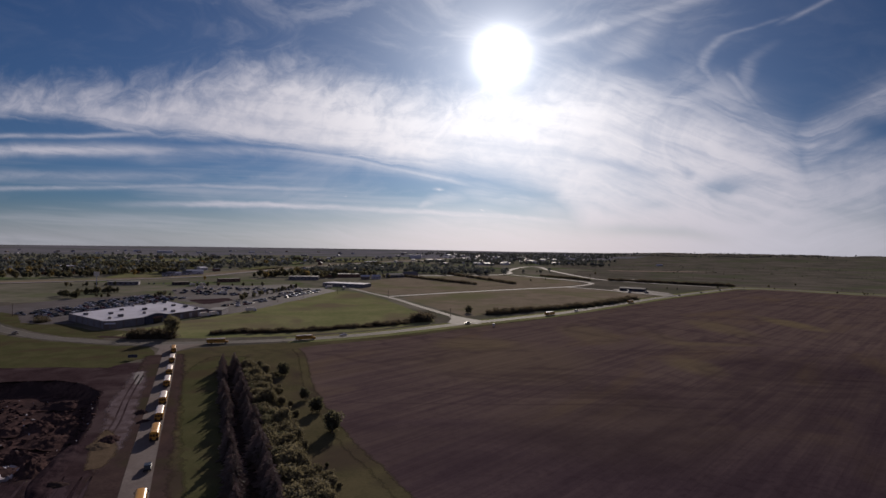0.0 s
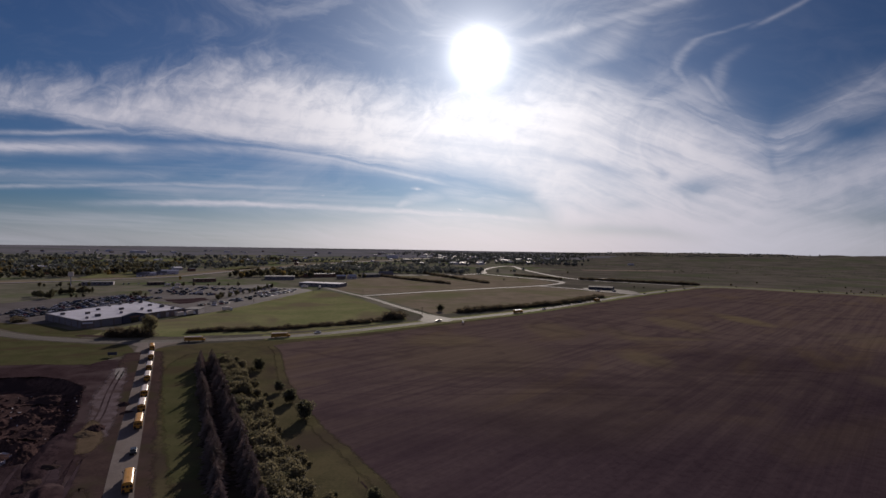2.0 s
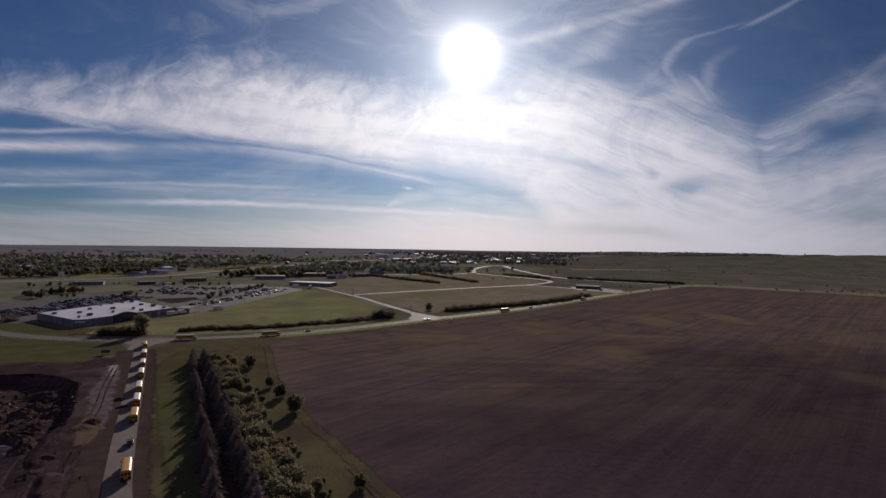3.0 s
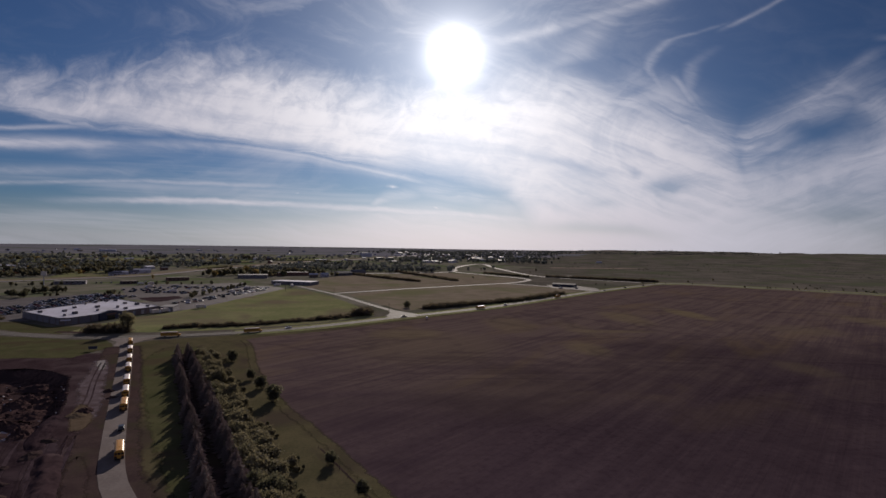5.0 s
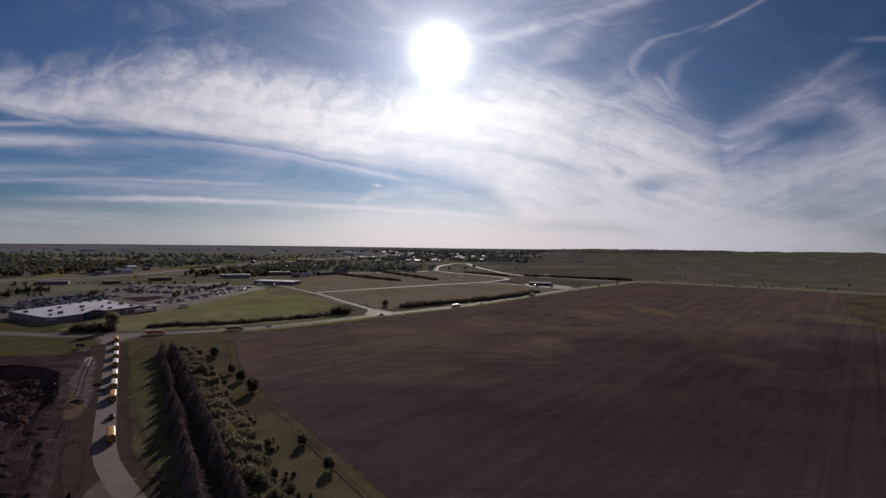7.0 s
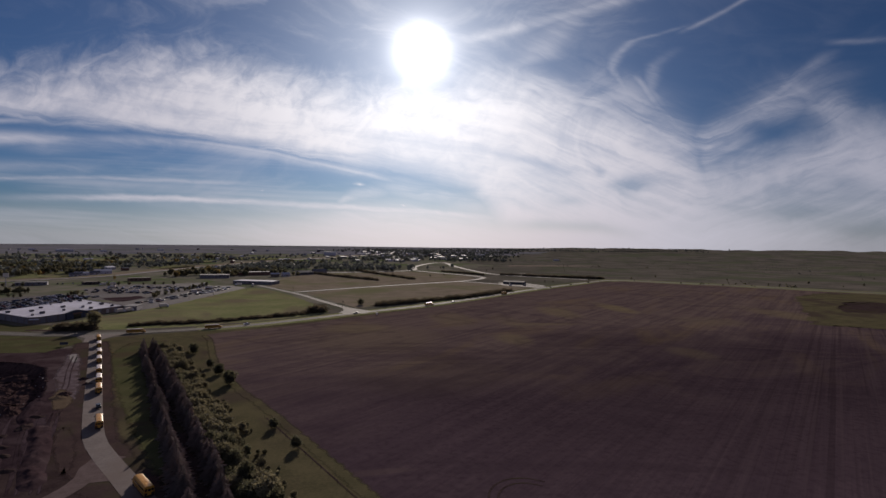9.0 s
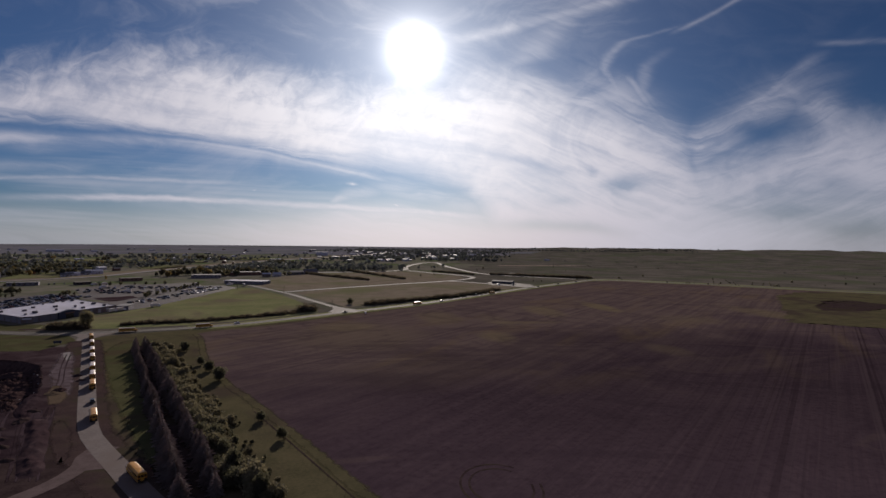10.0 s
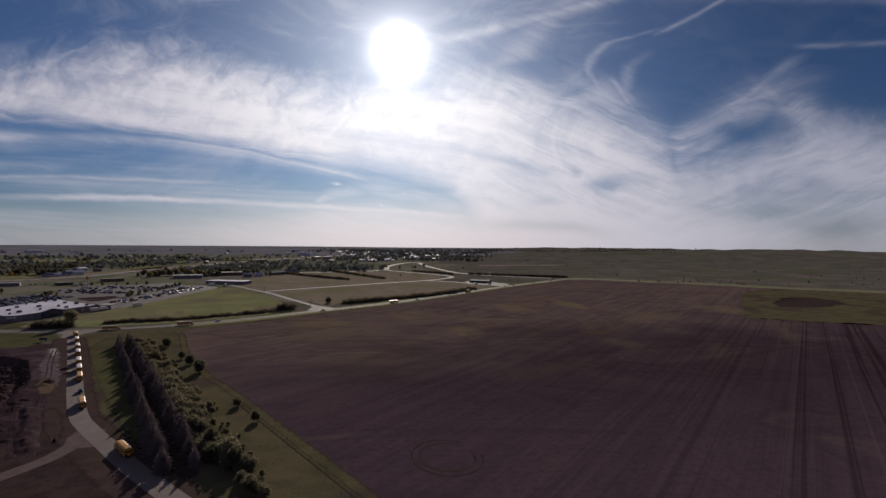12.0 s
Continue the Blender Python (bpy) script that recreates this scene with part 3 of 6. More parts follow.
def parcel(name, poly, z, mat, label, category="ground", thick=0.03, rag=1.6):
    """A flat piece of land with a small edge, laid on the ground."""
    poly = ragged(poly, rag) if rag else poly
    n = len(poly)
    area = sum(a[0] * b[1] - b[0] * a[1] for a, b in zip(poly, poly[1:] + poly[:1]))
    pts = poly if area > 0 else poly[::-1]
    bm = bmesh.new()
    top = [bm.verts.new((px, py, z)) for px, py in pts]
    low = [bm.verts.new((px, py, z - thick)) for px, py in pts]
    f = bm.faces.new(top)
    for i in range(n):
        bm.faces.new((low[i], low[(i + 1) % n], top[(i + 1) % n], top[i]))
    bmesh.ops.triangulate(bm, faces=[f])
    me = bpy.data.meshes.new(name)
    bm.to_mesh(me)
    bm.free()
    me.materials.append(mat)
    return structure(name, me, label, category)


def smooth_line(pts, step=6.0):
    """A Catmull-Rom line through the points."""
    P = [Vector((*p, 0)) for p in pts]
    P = [P[0] * 2 - P[1]] + P + [P[-1] * 2 - P[-2]]
    out = []
    for i in range(1, len(P) - 2):
        a, b, c, d = P[i - 1:i + 3]
        n = max(2, int((c - b).length / step))
        for k in range(n):
            s = k / n
            out.append(0.5 * (2 * b + (c - a) * s + (2 * a - 5 * b + 4 * c - d) * s * s + (3 * b - a - 3 * c + d) * s ** 3))
    return out + [P[-2]]


def ribbon_mesh(name, pts, width, z, mat, offset=0.0, thick=0.04, step=6.0):
    line = smooth_line(pts, step)
    verts, faces = [], []
    for i, p in enumerate(line):
        t = (line[min(i + 1, len(line) - 1)] - line[max(i - 1, 0)]).normalized()
        nrm = Vector((t.y, -t.x, 0))
        wd = width(i / (len(line) - 1)) if callable(width) else width
        for s, dz in ((-1, -thick), (-1, 0), (1, 0), (1, -thick)):
            q = p + nrm * (offset + s * wd / 2)
            verts.append((q.x, q.y, z + dz))
    for i in range(len(line) - 1):
        for k in range(3):
            a = i * 4 + k
            faces.append((a, a + 1, a + 5, a + 4))
    return mesh_of(name, verts, faces, mat)


def soft(mat):
    """The same cover, thinning out in tufts towards its rim."""
    m = mat.copy()
    t = Graph(m.node_tree)
    cover = t.node("ShaderNodeAttribute", attribute_name="cover").outputs["Fac"]
    pos = t.node("ShaderNodeNewGeometry").outputs["Position"]
    grain = t.m("ADD", t.m("MULTIPLY", t.noise(pos, 0.22, 4.0, 0.65), 0.65), t.m("MULTIPLY", t.noise(pos, 1.6, 3.0, 0.6), 0.35))
    fac = t.step(t.m("ADD", cover, t.m("MULTIPLY", t.m("SUBTRACT", grain, 0.5), 1.9)), 0.18, 0.72)
    mixer = t.node("ShaderNodeMixShader")
    t.put(mixer.inputs[0], fac)
    t.put(mixer.inputs[1], t.node("ShaderNodeBsdfTransparent").outputs[0])
    t.put(mixer.inputs[2], m.node_tree.nodes["Principled BSDF"].outputs[0])
    t.put(m.node_tree.nodes["Material Output"].inputs[0], mixer.outputs[0])
    return m


def soft_strip(name, pts, wide, z, mat, fade, label, category="ground", offset=0.0):
    """A strip of ground cover along a line; wide is one width or one for each point; its rim thins out."""
    line = smooth_line(pts, 2.0)
    wides = wide if isinstance(wide, tuple) else (wide, wide)
    verts, faces, cover = [], [], []
    n = len(line) - 1
    for i, p in enumerate(line):
        d = (line[min(i + 1, n)] - line[max(i - 1, 0)]).normalized()
        side = Vector((d.y, -d.x, 0))
        at = i / n * (len(wides) - 1)
        j = min(int(at), len(wides) - 2)
        w2 = (wides[j] + (wides[j + 1] - wides[j]) * (at - j)) / 2
        end = min(1.0, min(i, n - i) * 2.0 / fade)
        for s, c in ((-w2, 0.0), (-w2 + fade, end), (0, end), (w2 - fade, end), (w2, 0.0)):
            q = p + side * (offset + s)
            verts.append((q.x, q.y, z))
            cover.append(c)
    for i in range(n):
        for q in range(4):
            a = i * 5 + q
            faces.append((a, a + 1, a + 6, a + 5))
    me = mesh_of(name, verts, faces, mat)
    me.attributes.new("cover", "FLOAT", "POINT").data.foreach_set("value", cover)
    return structure(name, me, label, category)


HIGHWAY = [(-900, 560), (-640, 690), (-517, 774), (-437, 868), (-396, 935), (-372, 1073), (-338, 1215), (-306, 1334), (-250, 1561), (-162, 1776), (-62, 1988), (93, 2444)]
MAIN = [(-420, 455), (-330, 403), (-293, 375), (-262, 355), (-233, 342), (-193, 332), (-163, 332.5), (-130, 339.5), (-99, 350.5), (-66, 366.5),
        (-32, 392.5), (8, 428.5), (55.5, 468), (113.5, 520), (195, 610), (280, 703), (433, 852), (470, 882)]
EAST = [(455, 872), (490, 870), (560, 818), (640, 752), (740, 660), (860, 560), (1010, 430), (1400, 120)]
BUS = [(-157, 326), (-146, 303), (-128, 262), (-104.5, 207.5), (-78.5, 147), (-64, 115), (-55, 100), (-41, 80), (-24, 56), (-6, 33), (16, 4), (40, -30), (70, -80)]
SIDE = [(28, 436), (10, 478), (-20, 545), (-50, 615), (-90, 690), (-128, 760), (-150, 800)]
LOOP = [(-60, 645), (-30, 672), (12, 708), (90, 770), (183, 840), (225, 888), (245, 928), (243, 962), (222, 1010), (185, 1070), (140, 1150)]
UPPER = [(-95, 1046), (20, 1085), (100, 1130), (140, 1190), (150, 1300), (178, 1420), (215, 1530), (250, 1590), (268, 1560), (262, 1400), (268, 1220), (285, 1060), (330, 980), (430, 890)]
BLUELANE = [(183, 840), (225, 800), (262, 745), (300, 712)]

parcel("ground_field", [(-73, 300), (-84, 322), (-75, 334), (-30, 364), (8, 402), (54, 444), (112, 497), (193, 588), (280, 680), (433, 830), (478, 848), (545, 800), (700, 660),
                        (850, 530), (1010, 390), (1380, 90), (1000, -420), (230, -420), (45, 28), (-8, 136), (-30, 178), (-54, 236)], 0.06, M["soil"],
       "large ploughed field of dark bare soil with rows", "field", thick=0.02, rag=0.6)
soft_strip("ground_field_rim", [(-84, 324), (-74, 300), (-55, 237), (-31, 179), (-8.5, 137), (45, 28), (112, -112)], 7.0, 0.068, soft(M["verge"]), 3.2, "grass creeping over the field edge", "grass")
parcel("ground_verge_main", [(-150, 300), (-139, 321), (-99, 340), (-60, 358), (-26, 384), (14, 420), (60, 460), (118, 512), (200, 602), (284, 694), (438, 842), (449, 830), (288, 676), (202, 584), (118, 493), (60, 440),
                             (14, 398), (-24, 358), (-66, 330), (-74, 318), (-66, 302), (-47, 240), (-23, 182), (-1, 140), (52, 32), (117, -106), (72, -110), (18, -4), (-38, 77), (-60, 115), (-100, 208)], 0.03, M["verge"],
       "mown grass verge beside the road and tree belt", "grass", rag=0)
parcel("ground_lawn", [(-205, 352), (-150, 352), (-100, 366), (-50, 396), (-6, 438), (-8, 470), (-60, 606), (-104, 690), (-120, 706), (-140, 690), (-146, 620), (-170, 505), (-176, 470), (-196, 420), (-208, 372)], 0.04, M["lawn"],
       "green grass slope between store and road", "grass")
parcel("ground_dry_lot", [(20, 478), (60, 514), (110, 554), (170, 606), (270, 715), (220, 790), (180, 828), (90, 760), (0, 690), (-44, 640), (-40, 620)], 0.04, M["dry"],
       "dry brown grass plot beside the road", "grass")
parcel("ground_north_lot", [(-62, 660), (0, 712), (90, 782), (180, 850), (225, 905), (225, 960), (190, 1030), (130, 1120), (0, 1060), (-80, 1020), (-110, 900), (-112, 740)], 0.035, M["dry"],
       "dry grass plots between gravel roads", "grass")
parcel("ground_west_verge", [(-300, 366), (-262, 346), (-233, 334), (-193, 324), (-166, 322), (-152, 300), (-158, 268), (-300, 258), (-420, 300), (-420, 430)], 0.04, M["greenverge"],
       "green grass strip beside the road", "grass")
soft_strip("ground_green_strip", [(-112, 300), (-108, 262), (-86, 207), (-58, 146), (-38, 104), (-20, 66)], (24, 24, 21, 20, 17, 10), 0.038, soft(M["greenverge"]), 4.5, "green grass between the road and the spruces", "grass")
# dark strip along the foot of the belt
soft_strip("ground_litter", [(-102, 270), (-76, 205), (-51, 148), (-27, 94), (-6, 45)], 11.0, 0.042, soft(M["weeds"]), 4.0, "dark ground strip under the tree belt")
soft_strip("ground_bus_verge", BUS[1:], 23.0, 0.047, soft(M["brownverge"]), 4.5, "brown grass verge along the road", "grass", 2.0)
soft_strip("ground_main_grass", MAIN[8:], 30.0, 0.066, soft(M["lawn"]), 6.0, "yellow-green grass along the highway", "grass", 1.0)
soft_strip("ground_hedge_strip", [(-215, 352), (-190, 350), (-165, 352)], 8.0, 0.07, soft(M["brownverge"]), 2.5, "dark brown ground strip under the hedge", "grass")
soft_strip("ground_hedge_strip", [(-152, 366), (-142, 373), (-107, 382), (-73, 402), (-43, 421), (-14, 450)], 12.0, 0.07, soft(M["brownverge"]), 4.0, "dark brown ground strip under the hedge", "grass")
soft_strip("ground_hedge_strip", [(34, 494), (60, 510), (90, 535), (120, 556), (156, 586), (226, 665)], 12.0, 0.07, soft(M["brownverge"]), 4.0, "dark brown ground strip under the hedge", "grass")
structure("road_main", ribbon_mesh("road_main", MAIN, 9.6, 0.10, M["mainroad"]), "pale worn asphalt highway", "road")
parcel("ground_store_grass", [(-430, 474), (-330, 414), (-293, 385), (-262, 364), (-233, 350), (-206, 343), (-206, 374), (-222, 377), (-232, 375), (-285, 411), (-300, 426), (-340, 456), (-400, 492)], 0.05, M["greenverge"],
       "green grass between the store and the road", "grass")
structure("road_east", ribbon_mesh("road_east", EAST, 15.0, 0.16, M["mainroad"]), "straight pale country road", "road")
structure("ground_east_verge", ribbon_mesh("ground_east_verge", EAST, 52.0, 0.12, M["lawn"]), "yellow-green verge along the country road", "grass")
structure("road_bus", ribbon_mesh("road_bus", BUS, 6.8, 0.10, M["asphalt"]), "curving grey asphalt side road", "road")
structure("road_side", ribbon_mesh("road_side", SIDE, 6.8, 0.11, M["lot"]), "grey asphalt access road", "road")
parcel("road_junction", [(12, 430), (36, 452), (22, 468), (14, 480), (6, 476), (8, 462), (4, 440)], 0.106, M["lot"], "flared asphalt junction", "road", rag=0)
parcel("road_corner", [(-182, 328), (-140, 332), (-144, 318), (-146, 300), (-152, 300), (-158, 316), (-168, 324)], 0.095, M["asphalt"], "flared asphalt junction", "road", rag=0)
structure("road_loop", ribbon_mesh("road_loop", LOOP, 9.5, 0.10, M["gravel"]), "pale gravel road with a tight bend", "road")
structure("road_upper", ribbon_mesh("road_upper", UPPER, 12.0, 0.12, M["gravel"]), "pale winding gravel road", "road")
structure("road_lane", ribbon_mesh("road_lane", BLUELANE, 9.0, 0.11, M["gravel"]), "pale gravel lane", "road")
M["drive"] = material("brown_drive", (0.120, 0.094, 0.076), (0.165, 0.132, 0.108), 0.3, 0.95, 6.0, 0.05, spec=0.0)
M["tanfield"] = material("tan_hay", (0.24, 0.20, 0.14), (0.30, 0.25, 0.175), 0.03, 0.95, 8.0, spec=0.0)
structure("road_highway", ribbon_mesh("road_highway", HIGHWAY, 14.0, 0.6, M["gravel"], thick=0.7, step=30), "far pale highway through the town", "road")
structure("ground_highway_grass", ribbon_mesh("ground_highway_grass", [(x - 22, y + 8) for x, y in HIGHWAY], 60.0, 0.3, M["dry"], thick=0.4, step=30), "dry grass strip beside the far highway", "grass")
parcel("ground_car_park_store", [(-392, 476), (-330, 440), (-300, 402), (-282, 396), (-262, 402), (-252, 480), (-262, 540), (-284, 600), (-330, 610), (-372, 560)], 0.09, M["lot"], "worn car park behind the store", "car park")
parcel("ground_car_park_east", [(-252, 492), (-196, 456), (-178, 464), (-166, 503), (-147, 612), (-131, 706), (-158, 745), (-190, 742), (-205, 690), (-207, 600), (-222, 540), (-252, 520)], 0.10, M["lot"], "pale gravel car park", "car park")
parcel("ground_dealer_yard", [(-262, 560), (-222, 542), (-209, 600), (-196, 700), (-186, 735), (-208, 802), (-266, 765), (-322, 760), (-330, 690), (-304, 640), (-284, 605)], 0.08, M["lot"], "worn gravel yard behind the car park", "yard")
parcel("ground_dirt_patch", [(-258, 574), (-226, 596), (-203, 562), (-215, 526), (-236, 545)], 0.094, M["dirt"], "brown dirt patch behind the store", "yard", rag=3.0)
parcel("ground_blue_yard", [(240, 757), (246, 816), (285, 815), (305, 760), (298, 716), (284, 706), (262, 742)], 0.10, M["lot"], "pale yard round the blue building", "yard")
parcel("ground_green_corner", [(600, 590), (412, 350), (470, 312), (560, 270), (900, 470), (760, 600), (690, 640)], 0.09, M["verge"], "green unploughed corner of the field", "grass", rag=7.0)
parcel("ground_slough", [(520, 428), (560, 418), (620, 440), (650, 480), (640, 520), (600, 510), (550, 470)], 0.12, M["weeds"], "dark reedy hollow in the grass", "grass", rag=8.0)
structure("road_drive", ribbon_mesh("road_drive", [(-49, 97), (-51.5, 89), (-51.4, 81), (-51.8, 74), (-53.9, 67), (-57, 61), (-61, 54), (-70, 42), (-92, 18)], 5.8, 0.09, M["drive"]), "dirt drive joining the road", "road")
parcel("ground_weedy_land", [(-72, 120), (-62, 103), (-47, 80), (-31, 56), (-13, 33), (9, 4), (34, -36), (-60, -60), (-170, 20), (-110, 104), (-88, 122)], 0.036, M["weeds"], "dark weedy ground beside the road", "ground")
parcel("road_drive_mouth", [(-56, 99), (-43, 78), (-49, 77), (-54, 80), (-56, 86)], 0.088, M["drive"], "flared dirt mouth of the drive", "road", rag=0.5)


def yard_sheet():
    """Bare dirt round the pit, in small flat cells with a ragged rim."""
    d = 0.8
    xs, ys = np.arange(-240, -54, d), np.arange(60, 284, d)
    gx, gy = np.meshgrid(xs, ys, indexing="ij")
    cx, cy = gx + d / 2, gy + d / 2
    wob = 2.2 * lumps(cx, cy, 9.0, 5.0) + 0.9 * lumps(cx, cy, 2.6, 1.0)
    keep = inside(cx + wob, cy + wob, YARD_LAND) & ~inside(cx + 0.2 * wob, cy + 0.2 * wob, PIT)
    keep[-1, :] = keep[:, -1] = False
    idx = np.arange(gx.size).reshape(gx.shape)
    f = np.stack([idx[:-1, :-1], idx[1:, :-1], idx[1:, 1:], idx[:-1, 1:]], -1)[keep[:-1, :-1]]
    z = 0.026 + 0.0 * gx
    return mesh_of("ground_dirt_yard", np.stack([gx, gy, z], -1).reshape(-1, 3).tolist(), f.tolist(), M["dirt"])


structure("ground_dirt_yard", yard_sheet(), "bare dirt yard round the pit", "yard")
M["tan_soil"] = material("tan_soil_heap", (0.105, 0.082, 0.048), (0.150, 0.116, 0.070), 0.3, 0.95, 6.0, 0.1, spec=0.0)
soft_strip("ground_mud_track", [(-141, 264), (-129, 238), (-119, 212), (-108, 190), (-100, 172), (-95, 160)], (9, 11, 13, 13, 12, 9), 0.050, soft(M["mud"]), 4.2, "pale trampled mud beside the pit")
soft_strip("ground_mud_pale", [(-140, 262), (-134, 250), (-128, 238)], (5, 6, 3), 0.058, soft(M["gravel"]), 2.0, "pale dried mud by the yard mouth")
soft_strip("ground_yard_grass", [(-80, 128), (-70, 108), (-62, 92), (-58, 82)], (5, 9, 8, 4), 0.059, soft(M["brownverge"]), 3.0, "thin brown grass between the bank and the road", "grass")
soft_strip("ground_tan_patch", [(-108, 182), (-102, 172), (-96, 160), (-92, 149)], (4, 8, 9, 6), 0.066, soft(M["tan_soil"]), 2.5, "tan patch of loose soil beside the pit")
soft_strip("ground_mud_bank", [(-96, 144), (-88, 126), (-79, 108), (-71, 92)], (7, 10, 11, 8), 0.056, soft(M["mud_dark"]), 3.6, "lilac-brown muddy bank beside the yard")
soft_strip("ground_yard_gloom", [(-122, 138), (-113, 122), (-99, 103), (-84, 80)], (36, 46, 48, 40), 0.052, soft(M["gloom"]), 7.0, "dark churned earth in the yard")
for off_x, base in ((0.0, "gloom"), (3.0, "mud_dark"), (7.5, "gloom"), (10.0, "mud_dark"), (-6.0, "mud_dark"), (-9.0, "gloom")):
    soft_strip("ground_rut", [(-100 + off_x, 146), (-93 + off_x, 128), (-84 + off_x * 0.9, 108), (-74 + off_x * 0.8, 88), (-66 + off_x * 0.8, 70)], (0.8, 2.0, 1.4, 2.2, 1.2), 0.060, soft(M[base]), 0.6, "churned wheel track in the yard", "track")
for off_x in (-1.1, 1.1):
    soft_strip("ground_rut", [(-136 + off_x, 256), (-122 + off_x, 220), (-109 + off_x, 190), (-104 + off_x, 176)], 0.9, 0.058, soft(M["dirt"]), 0.4, "dark wheel rut in the mud", "track")
structure("road_pale_strip", ribbon_mesh("road_pale_strip", [(352, 1064), (385, 1030), (440, 965)], 12.0, 0.12, M["gravel"]), "pale gravel strip beyond the road", "road")
parcel("ground_tan_strip", [(416, 1390), (669, 1420), (690, 1470), (420, 1440)], 0.2, M["tanfield"], "tan strip of cut hay", "field", thick=0.6)
for k, (x, y, a, b) in enumerate(((-560, 1220, 60, 60), (-700, 1290, 80, 50), (-690, 1560, 150, 80), (-860, 1400, 90, 70), (-480, 1500, 110, 70), (-330, 1750, 120, 90), (-400, 1250, 40, 90), (-980, 1500, 110, 70))):
    ring = [(x + a * math.cos(t), y + b * math.sin(t)) for t in (2 * math.pi * i / 12 for i in range(12))]
    parcel("ground_park", ring, 0.3 if y < 1400 else 2.2, M["lawn"], "light green park lawn in the town", "grass", thick=4.0, rag=9.0)
parcel("ground_park", [(-512, 850), (-448, 915), (-500, 1010), (-545, 1120), (-590, 1120), (-560, 1010), (-540, 940)], 0.3, M["lawn"], "light green park lawn in the town", "grass", rag=6.0)
structure("line_main_north", ribbon_mesh("line_main_north", MAIN, 0.3, 0.115, M["paint_line"], -4.3, 0.01), "faded pale edge line", "road line")
structure("line_main_south", ribbon_mesh("line_main_south", MAIN, 0.3, 0.115, M["paint_line"], 4.3, 0.01), "faded pale edge line", "road line")

# ---- builders ----
rnd = random.Random(7)


def part(name, bm, mat, parent, label="", smooth=False):
    """Link a bmesh as one mesh object under a thing or part."""
    me = bpy.data.meshes.new(name)
    bm.to_mesh(me)
    bm.free()
    me.materials.append(mat)
    if smooth:
        me.polygons.foreach_set("use_smooth", [True] * len(me.polygons))
    ob = new(name, me)
    ob.parent = parent
    return tagged(ob, label)


def shared(name, ob, parent, m):
    """A further part on the same mesh."""
    o = new(name, ob.data)
    o.parent = parent
    o.matrix_local = m
    return o


def thing(name, x, y, z=0.0, turn=0.0):
    ob = new(name)
    ob.matrix_world = pose(x, y, z, 0, 0, turn)
    return ob


def block(x0, x1, y0, y1, z0, z1, bevel=0.0, bm=None):
    own = bmesh.new()
    v = [own.verts.new((x, y, z)) for x in (x0, x1) for y in (y0, y1) for z in (z0, z1)]
    for f in ((0, 1, 3, 2), (4, 6, 7, 5), (0, 4, 5, 1), (2, 3, 7, 6), (0, 2, 6, 4), (1, 5, 7, 3)):
        own.faces.new([v[i] for i in f])
    if bevel:
        bmesh.ops.bevel(own, geom=own.edges[:], offset=bevel, segments=2, affect="EDGES")
    if bm is None:
        return own
    tmp = bpy.data.meshes.new("tmp")
    own.to_mesh(tmp)
    own.free()
    bm.from_mesh(tmp)
    bpy.data.meshes.remove(tmp)
    return bm


def prism(profile, a, b, axis="y"):
    """A closed profile swept from a to b. For axis y the profile is (x, z), for axis x it is (y, z), for z it is (x, y)."""
    bm = bmesh.new()
    put = {"y": lambda p, t: (p[0], t, p[1]), "x": lambda p, t: (t, p[0], p[1]), "z": lambda p, t: (p[0], p[1], t)}[axis]
    r0 = [bm.verts.new(put(p, a)) for p in profile]
    r1 = [bm.verts.new(put(p, b)) for p in profile]
    n = len(profile)
    for i in range(n):
        bm.faces.new((r0[i], r0[(i + 1) % n], r1[(i + 1) % n], r1[i]))
    bm.faces.new(r0[::-1])
    bm.faces.new(r1)
    bmesh.ops.recalc_face_normals(bm, faces=bm.faces[:])
    return bm


def rod(p, q, r0, r1, n=8, bm=None):
    bm = bm or bmesh.new()
    p, q = Vector(p), Vector(q)
    d = (q - p).normalized()
    s = d.orthogonal().normalized()
    t = d.cross(s)
    a = [bm.verts.new(p + (s * math.cos(k) + t * math.sin(k)) * r0) for k in (2 * math.pi * i / n for i in range(n))]
    b = [bm.verts.new(q + (s * math.cos(k) + t * math.sin(k)) * r1) for k in (2 * math.pi * i / n for i in range(n))]
    for i in range(n):
        bm.faces.new((a[i], a[(i + 1) % n], b[(i + 1) % n], b[i]))
    bm.faces.new(a[::-1])
    bm.faces.new(b)
    return bm


